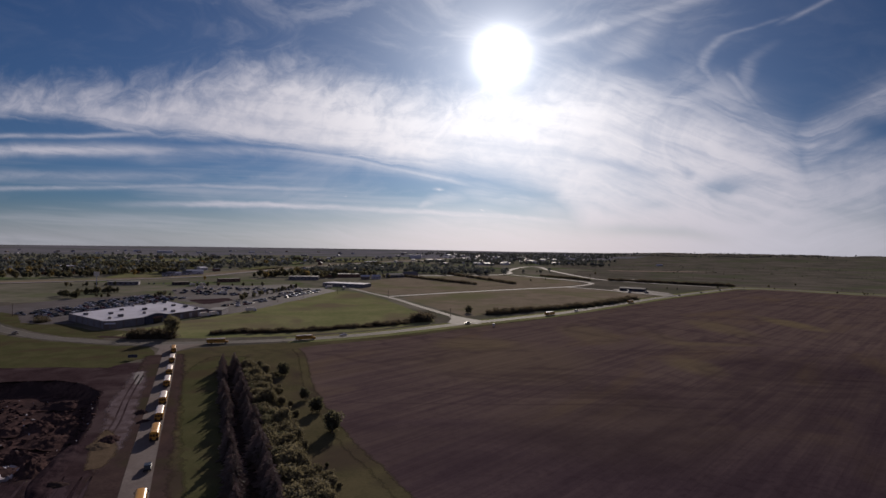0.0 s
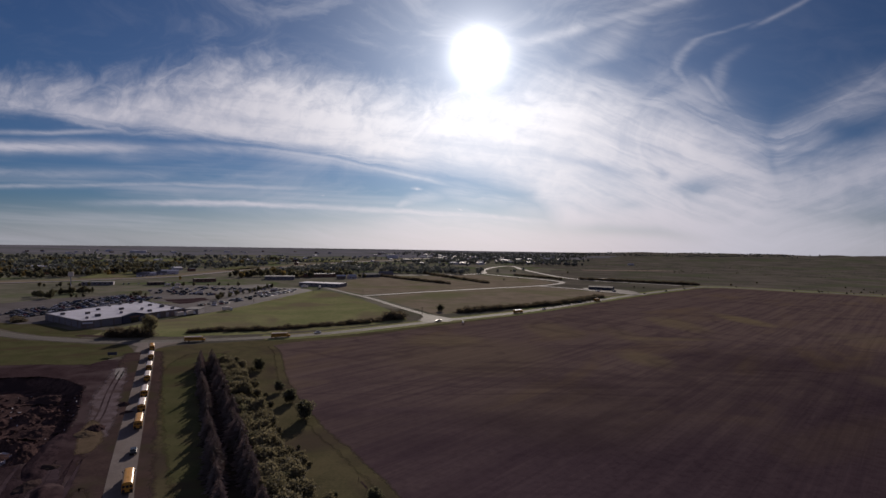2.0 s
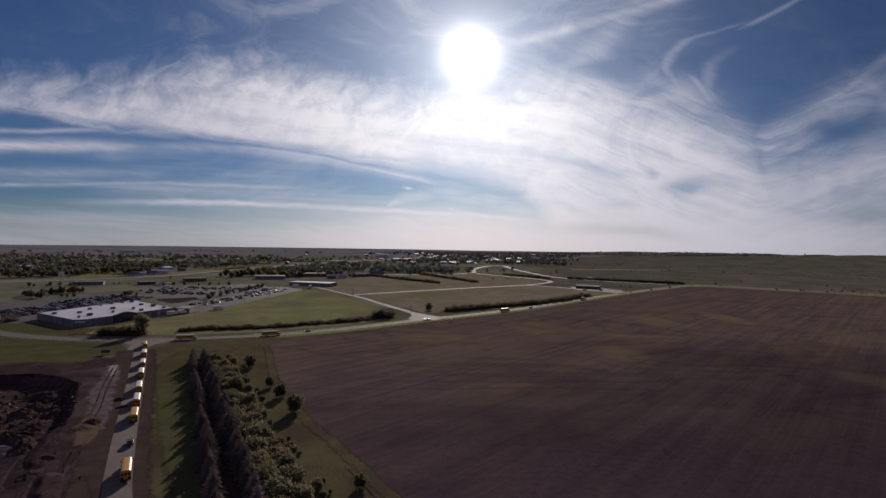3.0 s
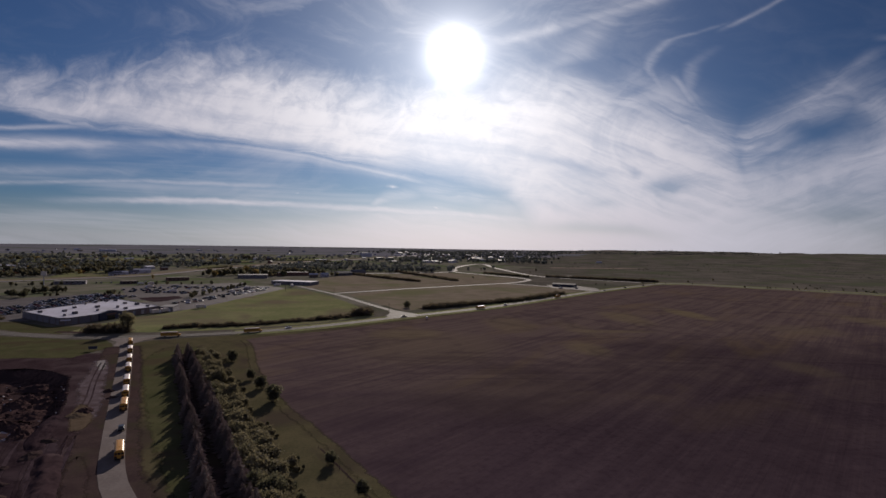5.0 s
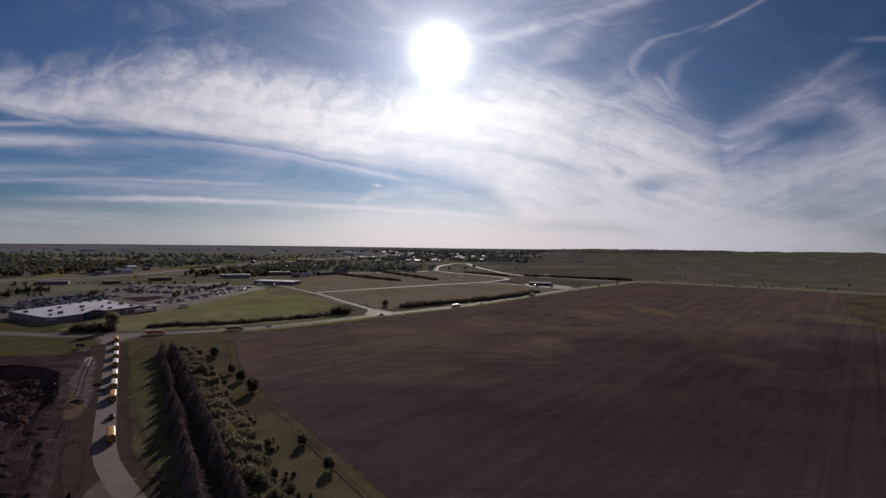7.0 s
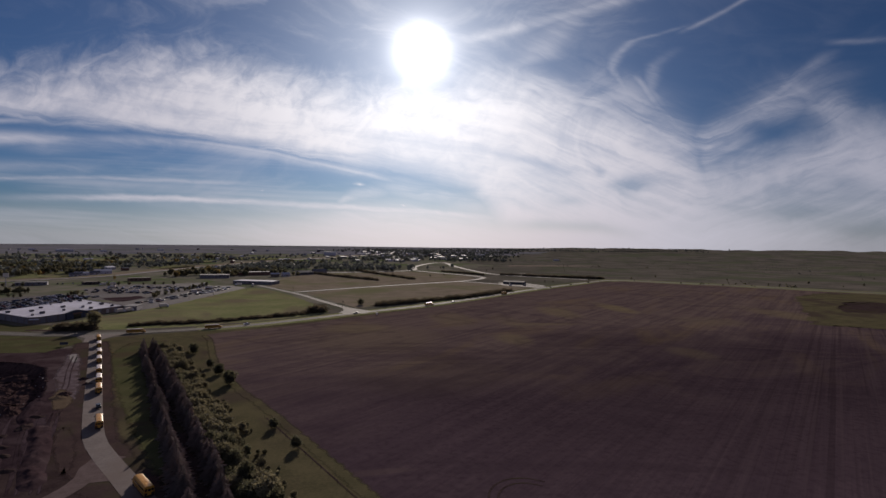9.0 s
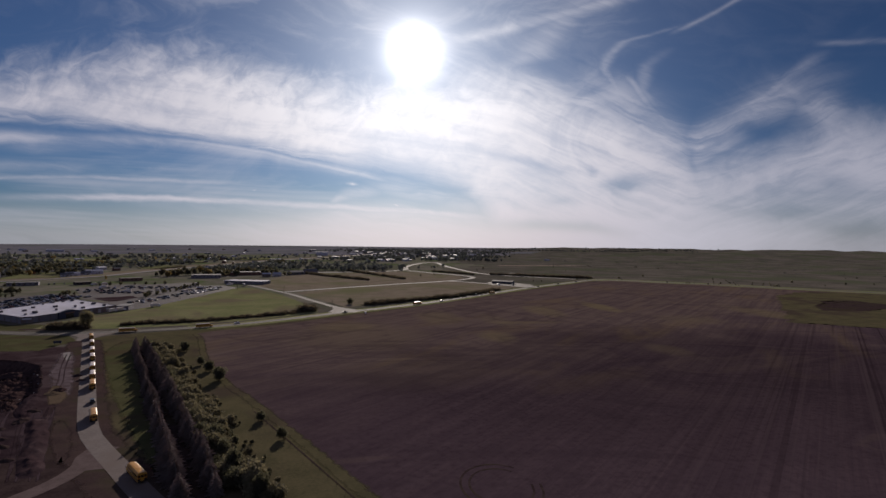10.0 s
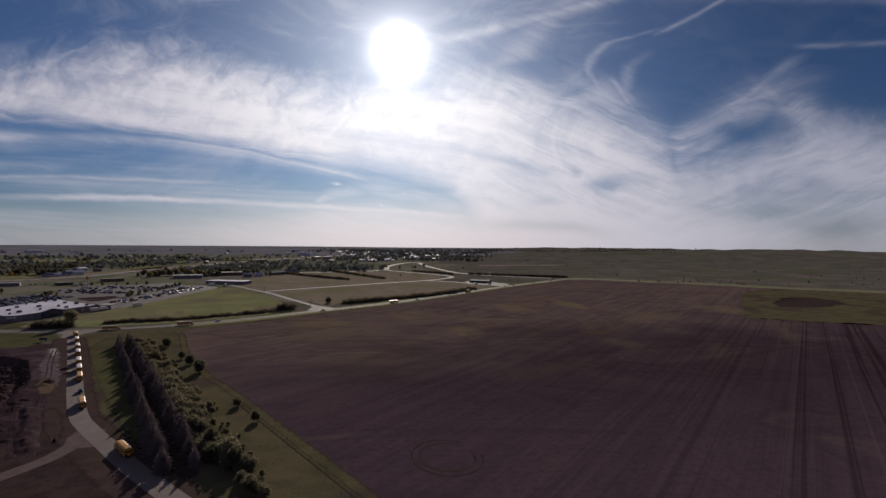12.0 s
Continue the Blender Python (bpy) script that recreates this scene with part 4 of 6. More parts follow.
P_ = dict(per_object=0.12)
M.update({
    "bark": material("bark", (0.06, 0.045, 0.035), (0.11, 0.085, 0.065), 2.0, 0.95),
    "spruce": foliage("spruce_needles", (0.134, 0.118, 0.098), (0.232, 0.202, 0.168), (0.42, 0.36, 0.29), 0.8, 0.58),
    "leaf": foliage("olive_leaves", (0.110, 0.104, 0.062), (0.175, 0.156, 0.092), (0.19, 0.175, 0.080), 0.5, 0.45),
    "leaf_dark": foliage("dark_leaves", (0.080, 0.084, 0.052), (0.130, 0.128, 0.080), (0.15, 0.148, 0.072), 0.5, 0.45),
    "leaf_belt": foliage("belt_leaves", (0.152, 0.142, 0.080), (0.225, 0.204, 0.114), (0.200, 0.182, 0.088), 0.5, 0.42),
    "leaf_hedge": foliage("hedge_leaves", (0.105, 0.090, 0.060), (0.155, 0.130, 0.086), (0.15, 0.128, 0.068)),
    # greyer and paler than the other leaves: haze painted into the colour
    "leaf_hazed": foliage("hazed_leaves", (0.128, 0.142, 0.122), (0.200, 0.208, 0.172), (0.140, 0.155, 0.108), 0.01, 0.35),
    "leaf_gold": foliage("golden_leaves", (0.150, 0.120, 0.045), (0.200, 0.150, 0.060), (0.24, 0.18, 0.05)),
    "leaf_rust": foliage("rust_leaves", (0.080, 0.052, 0.034), (0.115, 0.070, 0.042), (0.15, 0.08, 0.04), 0.05),
    "bus_yellow": material("bus_yellow", (0.56, 0.27, 0.026), (0.62, 0.32, 0.038), 0.6, 0.35, 4.0, per_object=0.06, spec=0.5),
    "bus_white": material("bus_white_roof", (0.66, 0.58, 0.44), (0.74, 0.66, 0.52), 0.6, 0.45, 4.0, per_object=0.05, spec=0.5),
    "black": material("black_trim", (0.012, 0.012, 0.013), (0.022, 0.022, 0.022), 2.0, 0.6),
    "glass": material("dark_glass", (0.010, 0.012, 0.015), (0.016, 0.018, 0.022), 1.0, 0.08, spec=0.6),
    "tyre": material("tyre", (0.014, 0.014, 0.014), (0.022, 0.021, 0.020), 4.0, 0.9),
    "rim": material("wheel_rim", (0.25, 0.25, 0.25), (0.35, 0.35, 0.35), 4.0, 0.4, metal=0.8),
    "red": material("red_lens", (0.30, 0.012, 0.010), (0.36, 0.02, 0.015), 2.0, 0.3),
    "amber": material("amber_lens", (0.50, 0.20, 0.02), (0.55, 0.24, 0.03), 2.0, 0.3),
    "clear": material("clear_lens", (0.6, 0.6, 0.6), (0.7, 0.7, 0.7), 2.0, 0.15),
    "roof_white": material("white_membrane", (0.46, 0.46, 0.45), (0.58, 0.58, 0.57), 0.05, 0.55, 8.0, 0.01, c=(0.40, 0.39, 0.37), c_scale=0.04, spec=0.4),
    "wall_tan": material("tan_block_wall", (0.17, 0.135, 0.105), (0.22, 0.18, 0.145), 0.1, 0.9, 8.0, 0.01),
    "wall_grey": material("grey_panel_wall", (0.17, 0.16, 0.16), (0.22, 0.21, 0.205), 0.1, 0.8, 8.0),
    "wall_blue": material("blue_metal_wall", (0.036, 0.040, 0.062), (0.052, 0.056, 0.085), 0.1, 0.6, 8.0),
    "wall_dark": material("dark_wall", (0.070, 0.055, 0.046), (0.095, 0.076, 0.064), 0.2, 0.9, 6.0),
    "wall_white": material("white_siding", (0.48, 0.47, 0.46), (0.58, 0.57, 0.56), 0.1, 0.7, 8.0),
    "wall_brick": material("brown_brick_wall", (0.15, 0.085, 0.06), (0.20, 0.115, 0.085), 0.2, 0.9, 8.0),
    "roof_grey": material("grey_shingle_roof", (0.10, 0.095, 0.095), (0.15, 0.145, 0.14), 0.2, 0.8, 8.0),
    "roof_brown": material("brown_shingle_roof", (0.085, 0.062, 0.050), (0.12, 0.09, 0.07), 0.2, 0.85, 8.0),
    "roof_metal": material("pale_metal_roof", (0.34, 0.35, 0.37), (0.44, 0.45, 0.47), 0.1, 0.65, 8.0, spec=0.2),
    "steel": material("galvanised_steel", (0.30, 0.31, 0.32), (0.40, 0.41, 0.42), 1.0, 0.45, metal=0.7),
    "pole": material("weathered_pole", (0.10, 0.075, 0.055), (0.15, 0.115, 0.085), 1.5, 0.9),
    "sign_blue": material("blue_sign_board", (0.05, 0.09, 0.20), (0.06, 0.11, 0.23), 0.5, 0.6),
    "concrete": material("broken_concrete", (0.38, 0.36, 0.33), (0.50, 0.48, 0.45), 0.6, 0.9, 5.0, 0.02),
})
for key, col in (("car_white", (0.62, 0.62, 0.61)), ("car_silver", (0.30, 0.31, 0.32)), ("car_dark", (0.022, 0.024, 0.028)), ("car_blue", (0.025, 0.045, 0.11)), ("car_red", (0.16, 0.022, 0.02)), ("car_tan", (0.20, 0.17, 0.12))):
    M[key] = material(key + "_paint", col, tuple(c * 1.08 for c in col), 0.5, 0.3, 4.0, spec=0.5, per_object=0.08)

# ---- buses ----


def wheel(parent, x, y, r, wide, tpl, rims=True):
    """A wheel with its axle along x; tpl keeps the meshes for the next wheels."""
    if "tyre" not in tpl:
        bm = rod((-wide / 2, 0, 0), (wide / 2, 0, 0), r, r, 16)
        bmesh.ops.bevel(bm, geom=[e for e in bm.edges if abs(e.verts[0].co.x - e.verts[1].co.x) < 1e-6], offset=wide * 0.15, segments=1, affect="EDGES")
        tpl["tyre"] = part("wheel", bm, M["tyre"], parent)
        tpl["tyre"].matrix_local = pose(x, y, r)
        if rims:
            tpl["rim"] = part("rim", rod((-wide / 2 - 0.015, 0, 0), (wide / 2 + 0.015, 0, 0), r * 0.55, r * 0.55, 10), M["rim"], tpl["tyre"])
        return
    o = shared("wheel", tpl["tyre"], parent, pose(x, y, r))
    if rims:
        shared("rim", tpl["rim"], o, Matrix())


def school_bus(roof_mat, label):
    """A long school bus, its nose towards +y."""
    bus = thing("school_bus", 0, 0)
    side = [(-1.22, 0.55), (-1.25, 0.75), (-1.25, 2.35), (-1.15, 2.78), (-0.85, 3.0), (-0.4, 3.09), (0.4, 3.09), (0.85, 3.0), (1.15, 2.78), (1.25, 2.35), (1.25, 0.75), (1.22, 0.55)]
    part("body", prism(side, -5.9, 4.3), M["bus_yellow"], bus)
    cap = [(-1.17, 2.80), (-0.86, 3.03), (-0.4, 3.12), (0.4, 3.12), (0.86, 3.03), (1.17, 2.80), (0.8, 2.9), (-0.8, 2.9)]
    part("roof", prism(cap, -5.75, 4.1), roof_mat, bus, "white roof" if roof_mat is M["bus_white"] else "yellow roof")
    nose = [(-1.02, 0.55), (-1.02, 1.45), (-0.8, 1.72), (0.8, 1.72), (1.02, 1.45), (1.02, 0.55)]
    part("hood", prism(nose, 4.28, 6.0), M["bus_yellow"], bus)
    part("windscreen", block(-1.05, 1.05, 4.28, 4.34, 1.75, 2.6, 0.02), M["glass"], bus)
    win = None
    for s in (-1, 1):
        for k in range(11):
            y = -5.2 + k * 0.82
            if win is None:
                win = part("window", block(-0.02, 0.02, -0.33, 0.33, -0.3, 0.3, 0.01), M["glass"], bus)
                win.matrix_local = pose(s * 1.25, y, 2.05)
            else:
                shared("window", win, bus, pose(s * 1.25, y, 2.05))
        for z in (0.95, 1.35):
            part("rub_rail", block(s * 1.26 - 0.02, s * 1.26 + 0.02, -5.85, 4.2, z - 0.05, z + 0.05), M["black"], bus)
        part("tail_light", block(s * 0.95 - 0.12, s * 0.95 + 0.12, -5.95, -5.89, 1.45, 1.65), M["red"], bus)
        part("warning_light", block(s * 0.85 - 0.12, s * 0.85 + 0.12, -5.95, -5.89, 2.65, 2.85), M["amber"], bus)
        part("headlight", block(s * 0.78 - 0.14, s * 0.78 + 0.14, 5.98, 6.03, 0.95, 1.2), M["clear"], bus)
        part("mirror", block(s * 1.5 - 0.1, s * 1.5 + 0.1, 4.5, 4.58, 1.7, 2.2, 0.03), M["black"], bus)
    part("rear_door", block(-0.42, 0.42, -5.95, -5.89, 0.75, 2.6, 0.02), M["bus_yellow"], bus)
    part("rear_window", block(-0.34, 0.34, -5.97, -5.94, 1.75, 2.45, 0.01), M["glass"], bus)
    for s in (-1, 1):
        part("rear_side_window", block(s * 0.8 - 0.3, s * 0.8 + 0.3, -5.96, -5.9, 1.8, 2.45, 0.01), M["glass"], bus)
        # black panels added to darken the rear as its shade would
        part("rear_panel", block(s * 0.84 - 0.34, s * 0.84 + 0.34, -5.945, -5.89, 0.8, 1.38, 0.02), M["black"], bus)
    part("rear_bumper", block(-1.22, 1.22, -6.08, -5.88, 0.5, 0.78, 0.03), M["black"], bus)
    part("front_bumper", block(-1.15, 1.15, 5.98, 6.15, 0.45, 0.75, 0.03), M["black"], bus)
    part("grille", block(-0.5, 0.5, 5.99, 6.03, 0.8, 1.5), M["black"], bus)
    part("roof_hatch", block(-0.3, 0.3, -2.6, -1.9, 3.1, 3.18, 0.02), roof_mat, bus)
    tpl = {}
    for y in (-3.2, 4.7):
        for s in (-1, 1):
            wheel(bus, s * 1.05, y, 0.5, 0.32, tpl)
    return tagged(bus, label, "school bus", "buses in the convoy")


def heading(line, x, y):
    """The way of the road nearest to a place, in degrees as a turn of +y."""
    L = smooth_line(line, 3.0)
    i = min(range(1, len(L) - 1), key=lambda k: (L[k].x - x) ** 2 + (L[k].y - y) ** 2)
    d = L[i + 1] - L[i - 1]
    return math.degrees(math.atan2(-d.x, d.y))


def on_lane(line, x, y, off):
    """The place on a lane of a road, beside the point nearest to (x, y)."""
    L = smooth_line(line, 1.0)
    i = min(range(1, len(L) - 1), key=lambda k: (L[k].x - x) ** 2 + (L[k].y - y) ** 2)
    d = (L[i + 1] - L[i - 1]).normalized()
    return L[i].x + d.y * off, L[i].y - d.x * off, math.degrees(math.atan2(-d.x, d.y))


bus_y = school_bus(M["bus_yellow"], "yellow school bus with yellow roof on the road")
bus_w = school_bus(M["bus_white"], "yellow school bus with white roof on the road")
first = {"y": bus_y, "w": bus_w}
used = set()


def place_bus(kind, line, x, y, off, back):
    px, py, a = on_lane(line, x, y, off)
    m = pose(px, py, 0.10, 0, 0, a + (180 if back else 0))
    if kind in used:
        copy_thing(first[kind], m)
    else:
        used.add(kind)
        first[kind].matrix_world = m


BUSB = BUS[::-1]
for kind, x, y in (("y", -31, 71), ("y", -64, 130), ("y", -85, 178), ("w", -94, 197), ("w", -102, 216), ("w", -112, 241), ("w", -121, 261), ("w", -131, 286), ("y", -143, 310), ("y", 6, 22)):
    place_bus(kind, BUSB, x, y, 1.9, False)
for kind, x, y in (("w", -132, 333), ("w", -85, 352), ("w", 97, 497), ("y", 209, 615)):
    place_bus(kind, MAIN, x, y, 3.0, False)

# ---- cars ----


def car(name, paint, label, shape="sedan", far=False):
    """A car or pickup, its nose towards +y."""
    c = thing(name, 0, 0)
    if shape == "pickup":
        prof = [(-2.7, 0.45), (-2.7, 1.05), (-0.7, 1.05), (-0.65, 1.1), (1.3, 1.1), (2.45, 1.0), (2.6, 0.8), (2.6, 0.4)]
        cab = [(-0.75, 1.1), (-0.6, 1.75), (0.55, 1.75), (1.25, 1.1)]
        ln, ax = 2.7, (-1.7, 1.75)
    elif shape == "suv":
        prof = [(-2.3, 0.4), (-2.35, 0.8), (-2.25, 1.08), (1.1, 1.08), (2.2, 0.98), (2.35, 0.75), (2.3, 0.4)]
        cab = [(-2.2, 1.08), (-1.95, 1.7), (0.35, 1.7), (1.05, 1.08)]
        ln, ax = 2.35, (-1.4, 1.45)
    else:
        prof = [(-2.25, 0.35), (-2.3, 0.75), (-2.1, 0.95), (-1.4, 0.98), (1.0, 0.95), (2.1, 0.8), (2.3, 0.6), (2.25, 0.3)]
        cab = [(-1.5, 0.96), (-0.9, 1.42), (0.25, 1.42), (1.05, 0.94)]
        ln, ax = 2.3, (-1.4, 1.45)
    bm = prism(prof, -0.9, 0.9, "x")
    bmesh.ops.bevel(bm, geom=[e for e in bm.edges if abs(e.verts[0].co.x - e.verts[1].co.x) < 1e-6], offset=0.08, segments=1, affect="EDGES")
    part("body", bm, M[paint], c)
    part("cabin", prism(cab, -0.78, 0.78, "x"), M["glass"], c)
    top = [(y * 0.98, z) for y, z in cab[1:3]]
    part("roof", prism([(top[0][0], top[0][1] - 0.02), (top[0][0] + 0.1, top[0][1] + 0.03), (top[1][0] - 0.1, top[1][1] + 0.03), (top[1][0], top[1][1] - 0.02)], -0.74, 0.74, "x"), M[paint], c)
    if far:  # wheels and floor read as one dark band
        part("underbody", block(-0.84, 0.84, -ln * 0.86, ln * 0.86, 0.0, 0.5, 0.04), M["tyre"], c)
        return tagged(c, label, "car")
    tpl = {}
    for y in ax:
        for s in (-1, 1):
            wheel(c, s * 0.8, y, 0.34, 0.22, tpl, False)
    return tagged(c, label, "car")


PAINTS = (("car_white", "white"), ("car_silver", "silver"), ("car_dark", "black"), ("car_blue", "dark blue"), ("car_red", "dark red"), ("car_tan", "tan"))
fleet = {}


def park(shape, paint, x, y, turn, z=0.12, where="parked in the car park", group="parked cars"):
    word = dict(PAINTS)[paint]
    key = (shape, paint, where)
    m = pose(x, y, z, 0, 0, turn)
    if key not in fleet:
        kind = {"sedan": "sedan", "suv": "sport utility car", "pickup": "pickup truck"}[shape]
        fleet[key] = tagged(car("pickup" if shape == "pickup" else "car", paint, f"{word} {kind} {where}", shape, group == "parked cars"), group=group)
        fleet[key].matrix_world = m
    else:
        copy_thing(fleet[key], m)


def any_car(x, y, turn, z=0.12):
    shape = rnd.choice(("sedan", "suv", "suv", "pickup"))
    paint = rnd.choices([p[0] for p in PAINTS], (3, 3, 6, 3, 2, 2))[0]
    park(shape, paint, x, y, turn + rnd.uniform(-3, 3), z)


def rows_of_cars(x0, y0, along, across, rows, per_row, pitch, gap, fill):
    """Rows of parked cars: along and across are headings in degrees from +y to the right."""
    a, b = radians(along), radians(across)
    for r in range(rows):
        for k in range(per_row):
            if rnd.random() > fill:
                continue
            x = x0 + math.sin(a) * k * pitch + math.sin(b) * r * gap
            y = y0 + math.cos(a) * k * pitch + math.cos(b) * r * gap
            any_car(x, y, -across + rnd.choice((0, 180)))


rows_of_cars(-302, 428, 14, -62, 5, 24, 3.2, 9.5, 0.66)
rows_of_cars(-284, 508, 12, -70, 6, 26, 3.2, 10.0, 0.62)
rows_of_cars(-203, 520, 14, 100, 2, 46, 4.2, 11.0, 0.50)
rows_of_cars(-188, 640, 14, 100, 2, 18, 4.6, 16.0, 0.40)
rows_of_cars(-296, 640, 35, -60, 3, 22, 4.0, 15.0, 0.45)
rows_of_cars(-262, 625, 30, -60, 3, 24, 4.2, 14.0, 0.45)
rows_of_cars(-232, 625, 25, -60, 2, 24, 4.4, 12.0, 0.40)
rows_of_cars(250, 752, 12, 95, 2, 7, 4.5, 22.0, 0.5)
rows_of_cars(-395, 760, 60, -30, 1, 12, 6.0, 10.0, 0.6)
for line, x, y, off, back, shape, paint in ((BUSB, -77, 151, 1.9, False, "suv", "car_dark"), (MAIN, 17, 438, 3.0, False, "pickup", "car_dark"), (MAIN, 124, 530, 3.0, False, "suv", "car_white"), (MAIN, -62, 368, -3.0, True, "sedan", "car_white"),
                                            (MAIN, -267, 358, 3.0, False, "pickup", "car_tan"), (MAIN, 182, 596, -3.0, True, "suv", "car_dark"), (MAIN, 300, 725, 3.0, False, "sedan", "car_dark"), (MAIN, 350, 775, 3.0, False, "suv", "car_dark"), (MAIN, 400, 822, 3.0, False, "suv", "car_dark")):
    px, py, a = on_lane(line, x, y, off)
    park(shape, paint, px, py, a + (180 if back else 0), 0.10, "on the road", "cars on the road")


def box_truck(label):
    """A white delivery truck, its nose towards +y."""
    c = thing("truck", 0, 0)
    part("cargo_box", block(-1.25, 1.25, -4.5, 2.2, 0.95, 3.7, 0.05), M["bus_white"], c)
    part("cab", prism([(2.3, 0.5), (2.3, 2.6), (3.6, 2.6), (4.2, 1.6), (4.4, 1.4), (4.4, 0.5)], -1.1, 1.1, "x"), M["car_white"], c)
    part("windscreen", prism([(3.66, 2.5), (3.7, 2.52), (4.24, 1.62), (4.18, 1.6)], -1.0, 1.0, "x"), M["glass"], c)
    part("chassis", block(-0.5, 0.5, -4.4, 4.2, 0.55, 0.95), M["black"], c)
    tpl = {}
    for y in (-3.0, 3.3):
        for s in (-1, 1):
            wheel(c, s * 0.98, y, 0.48, 0.3, tpl)
    return tagged(c, label, "truck", "delivery trucks")


truck = box_truck("white box truck parked beside the store")
truck.matrix_world = pose(-188.5, 448, 0.12, 0, 0, -24)
for x, y, a in ((-184.5, 457, -24), (-165, 488, -50), (-180, 640, -10), (-176, 690, 80), (-248, 640, 90), (-300, 700, 100), (-330, 745, 70), (-320, 752, 70), (-195, 745, 40), (-150, 745, 90), (-128, 735, 20)):
    copy_thing(truck, pose(x, y, 0.12, 0, 0, a))

# ---- the store ----
STORE = [(-276.5, 418), (-229, 382), (-222, 385.5), (-206.5, 423.5), (-191, 461.5), (-250.5, 515)]


def store():
    s = thing("store", 0, 0)
    n = len(STORE)
    for i, ((x0, y0), (x1, y1)) in enumerate(zip(STORE, STORE[1:] + STORE[:1])):
        d = Vector((x1 - x0, y1 - y0, 0))
        ln = d.length
        a = math.degrees(math.atan2(d.y, d.x))
        wall = part("wall", block(0, ln, 0, 0.5, 0, 4.9, 0.02), M["wall_tan"] if i % 2 else M["wall_grey"], s)
        wall.matrix_local = pose(x0, y0, 0, 0, 0, a)
        cap = part("parapet", block(-0.05, ln + 0.05, -0.12, 0.62, 4.9, 5.2, 0.03), M["wall_grey"], s)
        cap.matrix_local = pose(x0, y0, 0, 0, 0, a)
        k = max(1, int(ln / 9))
        for j in range(k):
            pil = part("pilaster", block(-0.45, 0.45, -0.25, 0.02, 0, 4.8, 0.03), M["wall_grey"] if i % 2 else M["wall_tan"], s)
            pil.matrix_local = pose(x0, y0, 0, 0, 0, a) @ pose((j + 0.5) * ln / k, 0, 0)
    part("roof", prism([(x * 1.0, y * 1.0) for x, y in STORE], 4.6, 4.85, "z"), M["roof_white"], s, "white flat membrane roof")
    # the gabled entrance, loading doors and signs on the long side
    d = Vector((STORE[4][0] - STORE[2][0], STORE[4][1] - STORE[2][1], 0)).normalized()
    a = math.degrees(math.atan2(d.y, d.x))
    e = part("entrance", prism([(-10, 0), (-10, 5.3), (-1.5, 7.0), (1.5, 7.0), (10, 5.3), (10, 0)], -1.6, 0.4), M["wall_blue"], s, "dark blue gabled entrance")
    e.matrix_local = pose(-210, 415, 0, 0, 0, a)
    part("door", block(-3.5, 3.5, -1.68, -1.58, 0, 3.4), M["glass"], e)
    part("sign", block(-4.5, 4.5, -1.72, -1.58, 3.7, 4.8, 0.03), M["wall_brick"], e)
    for k in range(4):
        o = part("loading_door", block(-1.6, 1.6, -0.08, 0.1, 0.2, 3.8, 0.02), M["steel"], s)
        o.matrix_local = pose(-204.3 + k * 3.2, 429 + k * 7.85, 0, 0, 0, 67.8)
    o = part("sign", block(-3.2, 3.2, -0.2, 0.05, 2.9, 3.9, 0.03), M["clear"], s, "pale sign panel")
    o.matrix_local = pose(-225.5, 383.6, 0, 0, 0, 26.6)
    o = part("annex", block(0, 11, -0.5, 17, 0, 4.0, 0.04), M["wall_grey"], s, "low grey annex")
    o.matrix_local = pose(-191.4, 462.3, 0, 0, 0, 4)
    part("annex_roof", block(-0.2, 11.2, -0.7, 17.2, 4.0, 4.3, 0.03), M["roof_grey"], o)
    return tagged(s, "large flat-roofed store with white roof and tan walls", "store")


store()
unit_main = None
for x, y, k in ((-261, 414, 1.0), (-247, 421, 1.0), (-232, 408, 1.2), (-252, 444, 0.9), (-236.5, 449, 1.1), (-225, 427, 1.0), (-220.5, 450, 1.1), (-227.5, 478, 1.0), (-214, 471, 1.2), (-209.5, 440, 1.0), (-256, 485, 1.0), (-251, 493, 0.9),
                (-246, 500, 1.1), (-233, 396, 0.9), (-257, 470, 0.8), (-200, 459, 0.9)):
    m = pose(x, y, 4.85, 0, 0, rnd.choice((20, 65, 110))) @ Matrix.Diagonal((k, k, k, 1))
    if unit_main is None:
        unit_main = thing("rooftop_unit", 0, 0)
        part("casing", block(-1.5, 1.5, -1.0, 1.0, 0.25, 1.5, 0.06), M["roof_grey"], unit_main)
        part("base", block(-1.35, 1.35, -0.85, 0.85, 0, 0.25), M["black"], unit_main)
        part("fan_ring", rod((0.6, 0, 1.5), (0.6, 0, 1.62), 0.55, 0.5, 14), M["black"], unit_main)
        part("duct", block(-1.9, -1.5, -0.5, 0.5, 0.3, 1.0, 0.04), M["steel"], unit_main)
        tagged(unit_main, "grey air conditioning unit on the white roof", "air conditioner", "rooftop units")
        unit_main.matrix_world = m
    else:
        copy_thing(unit_main, m)

# ---- other buildings ----


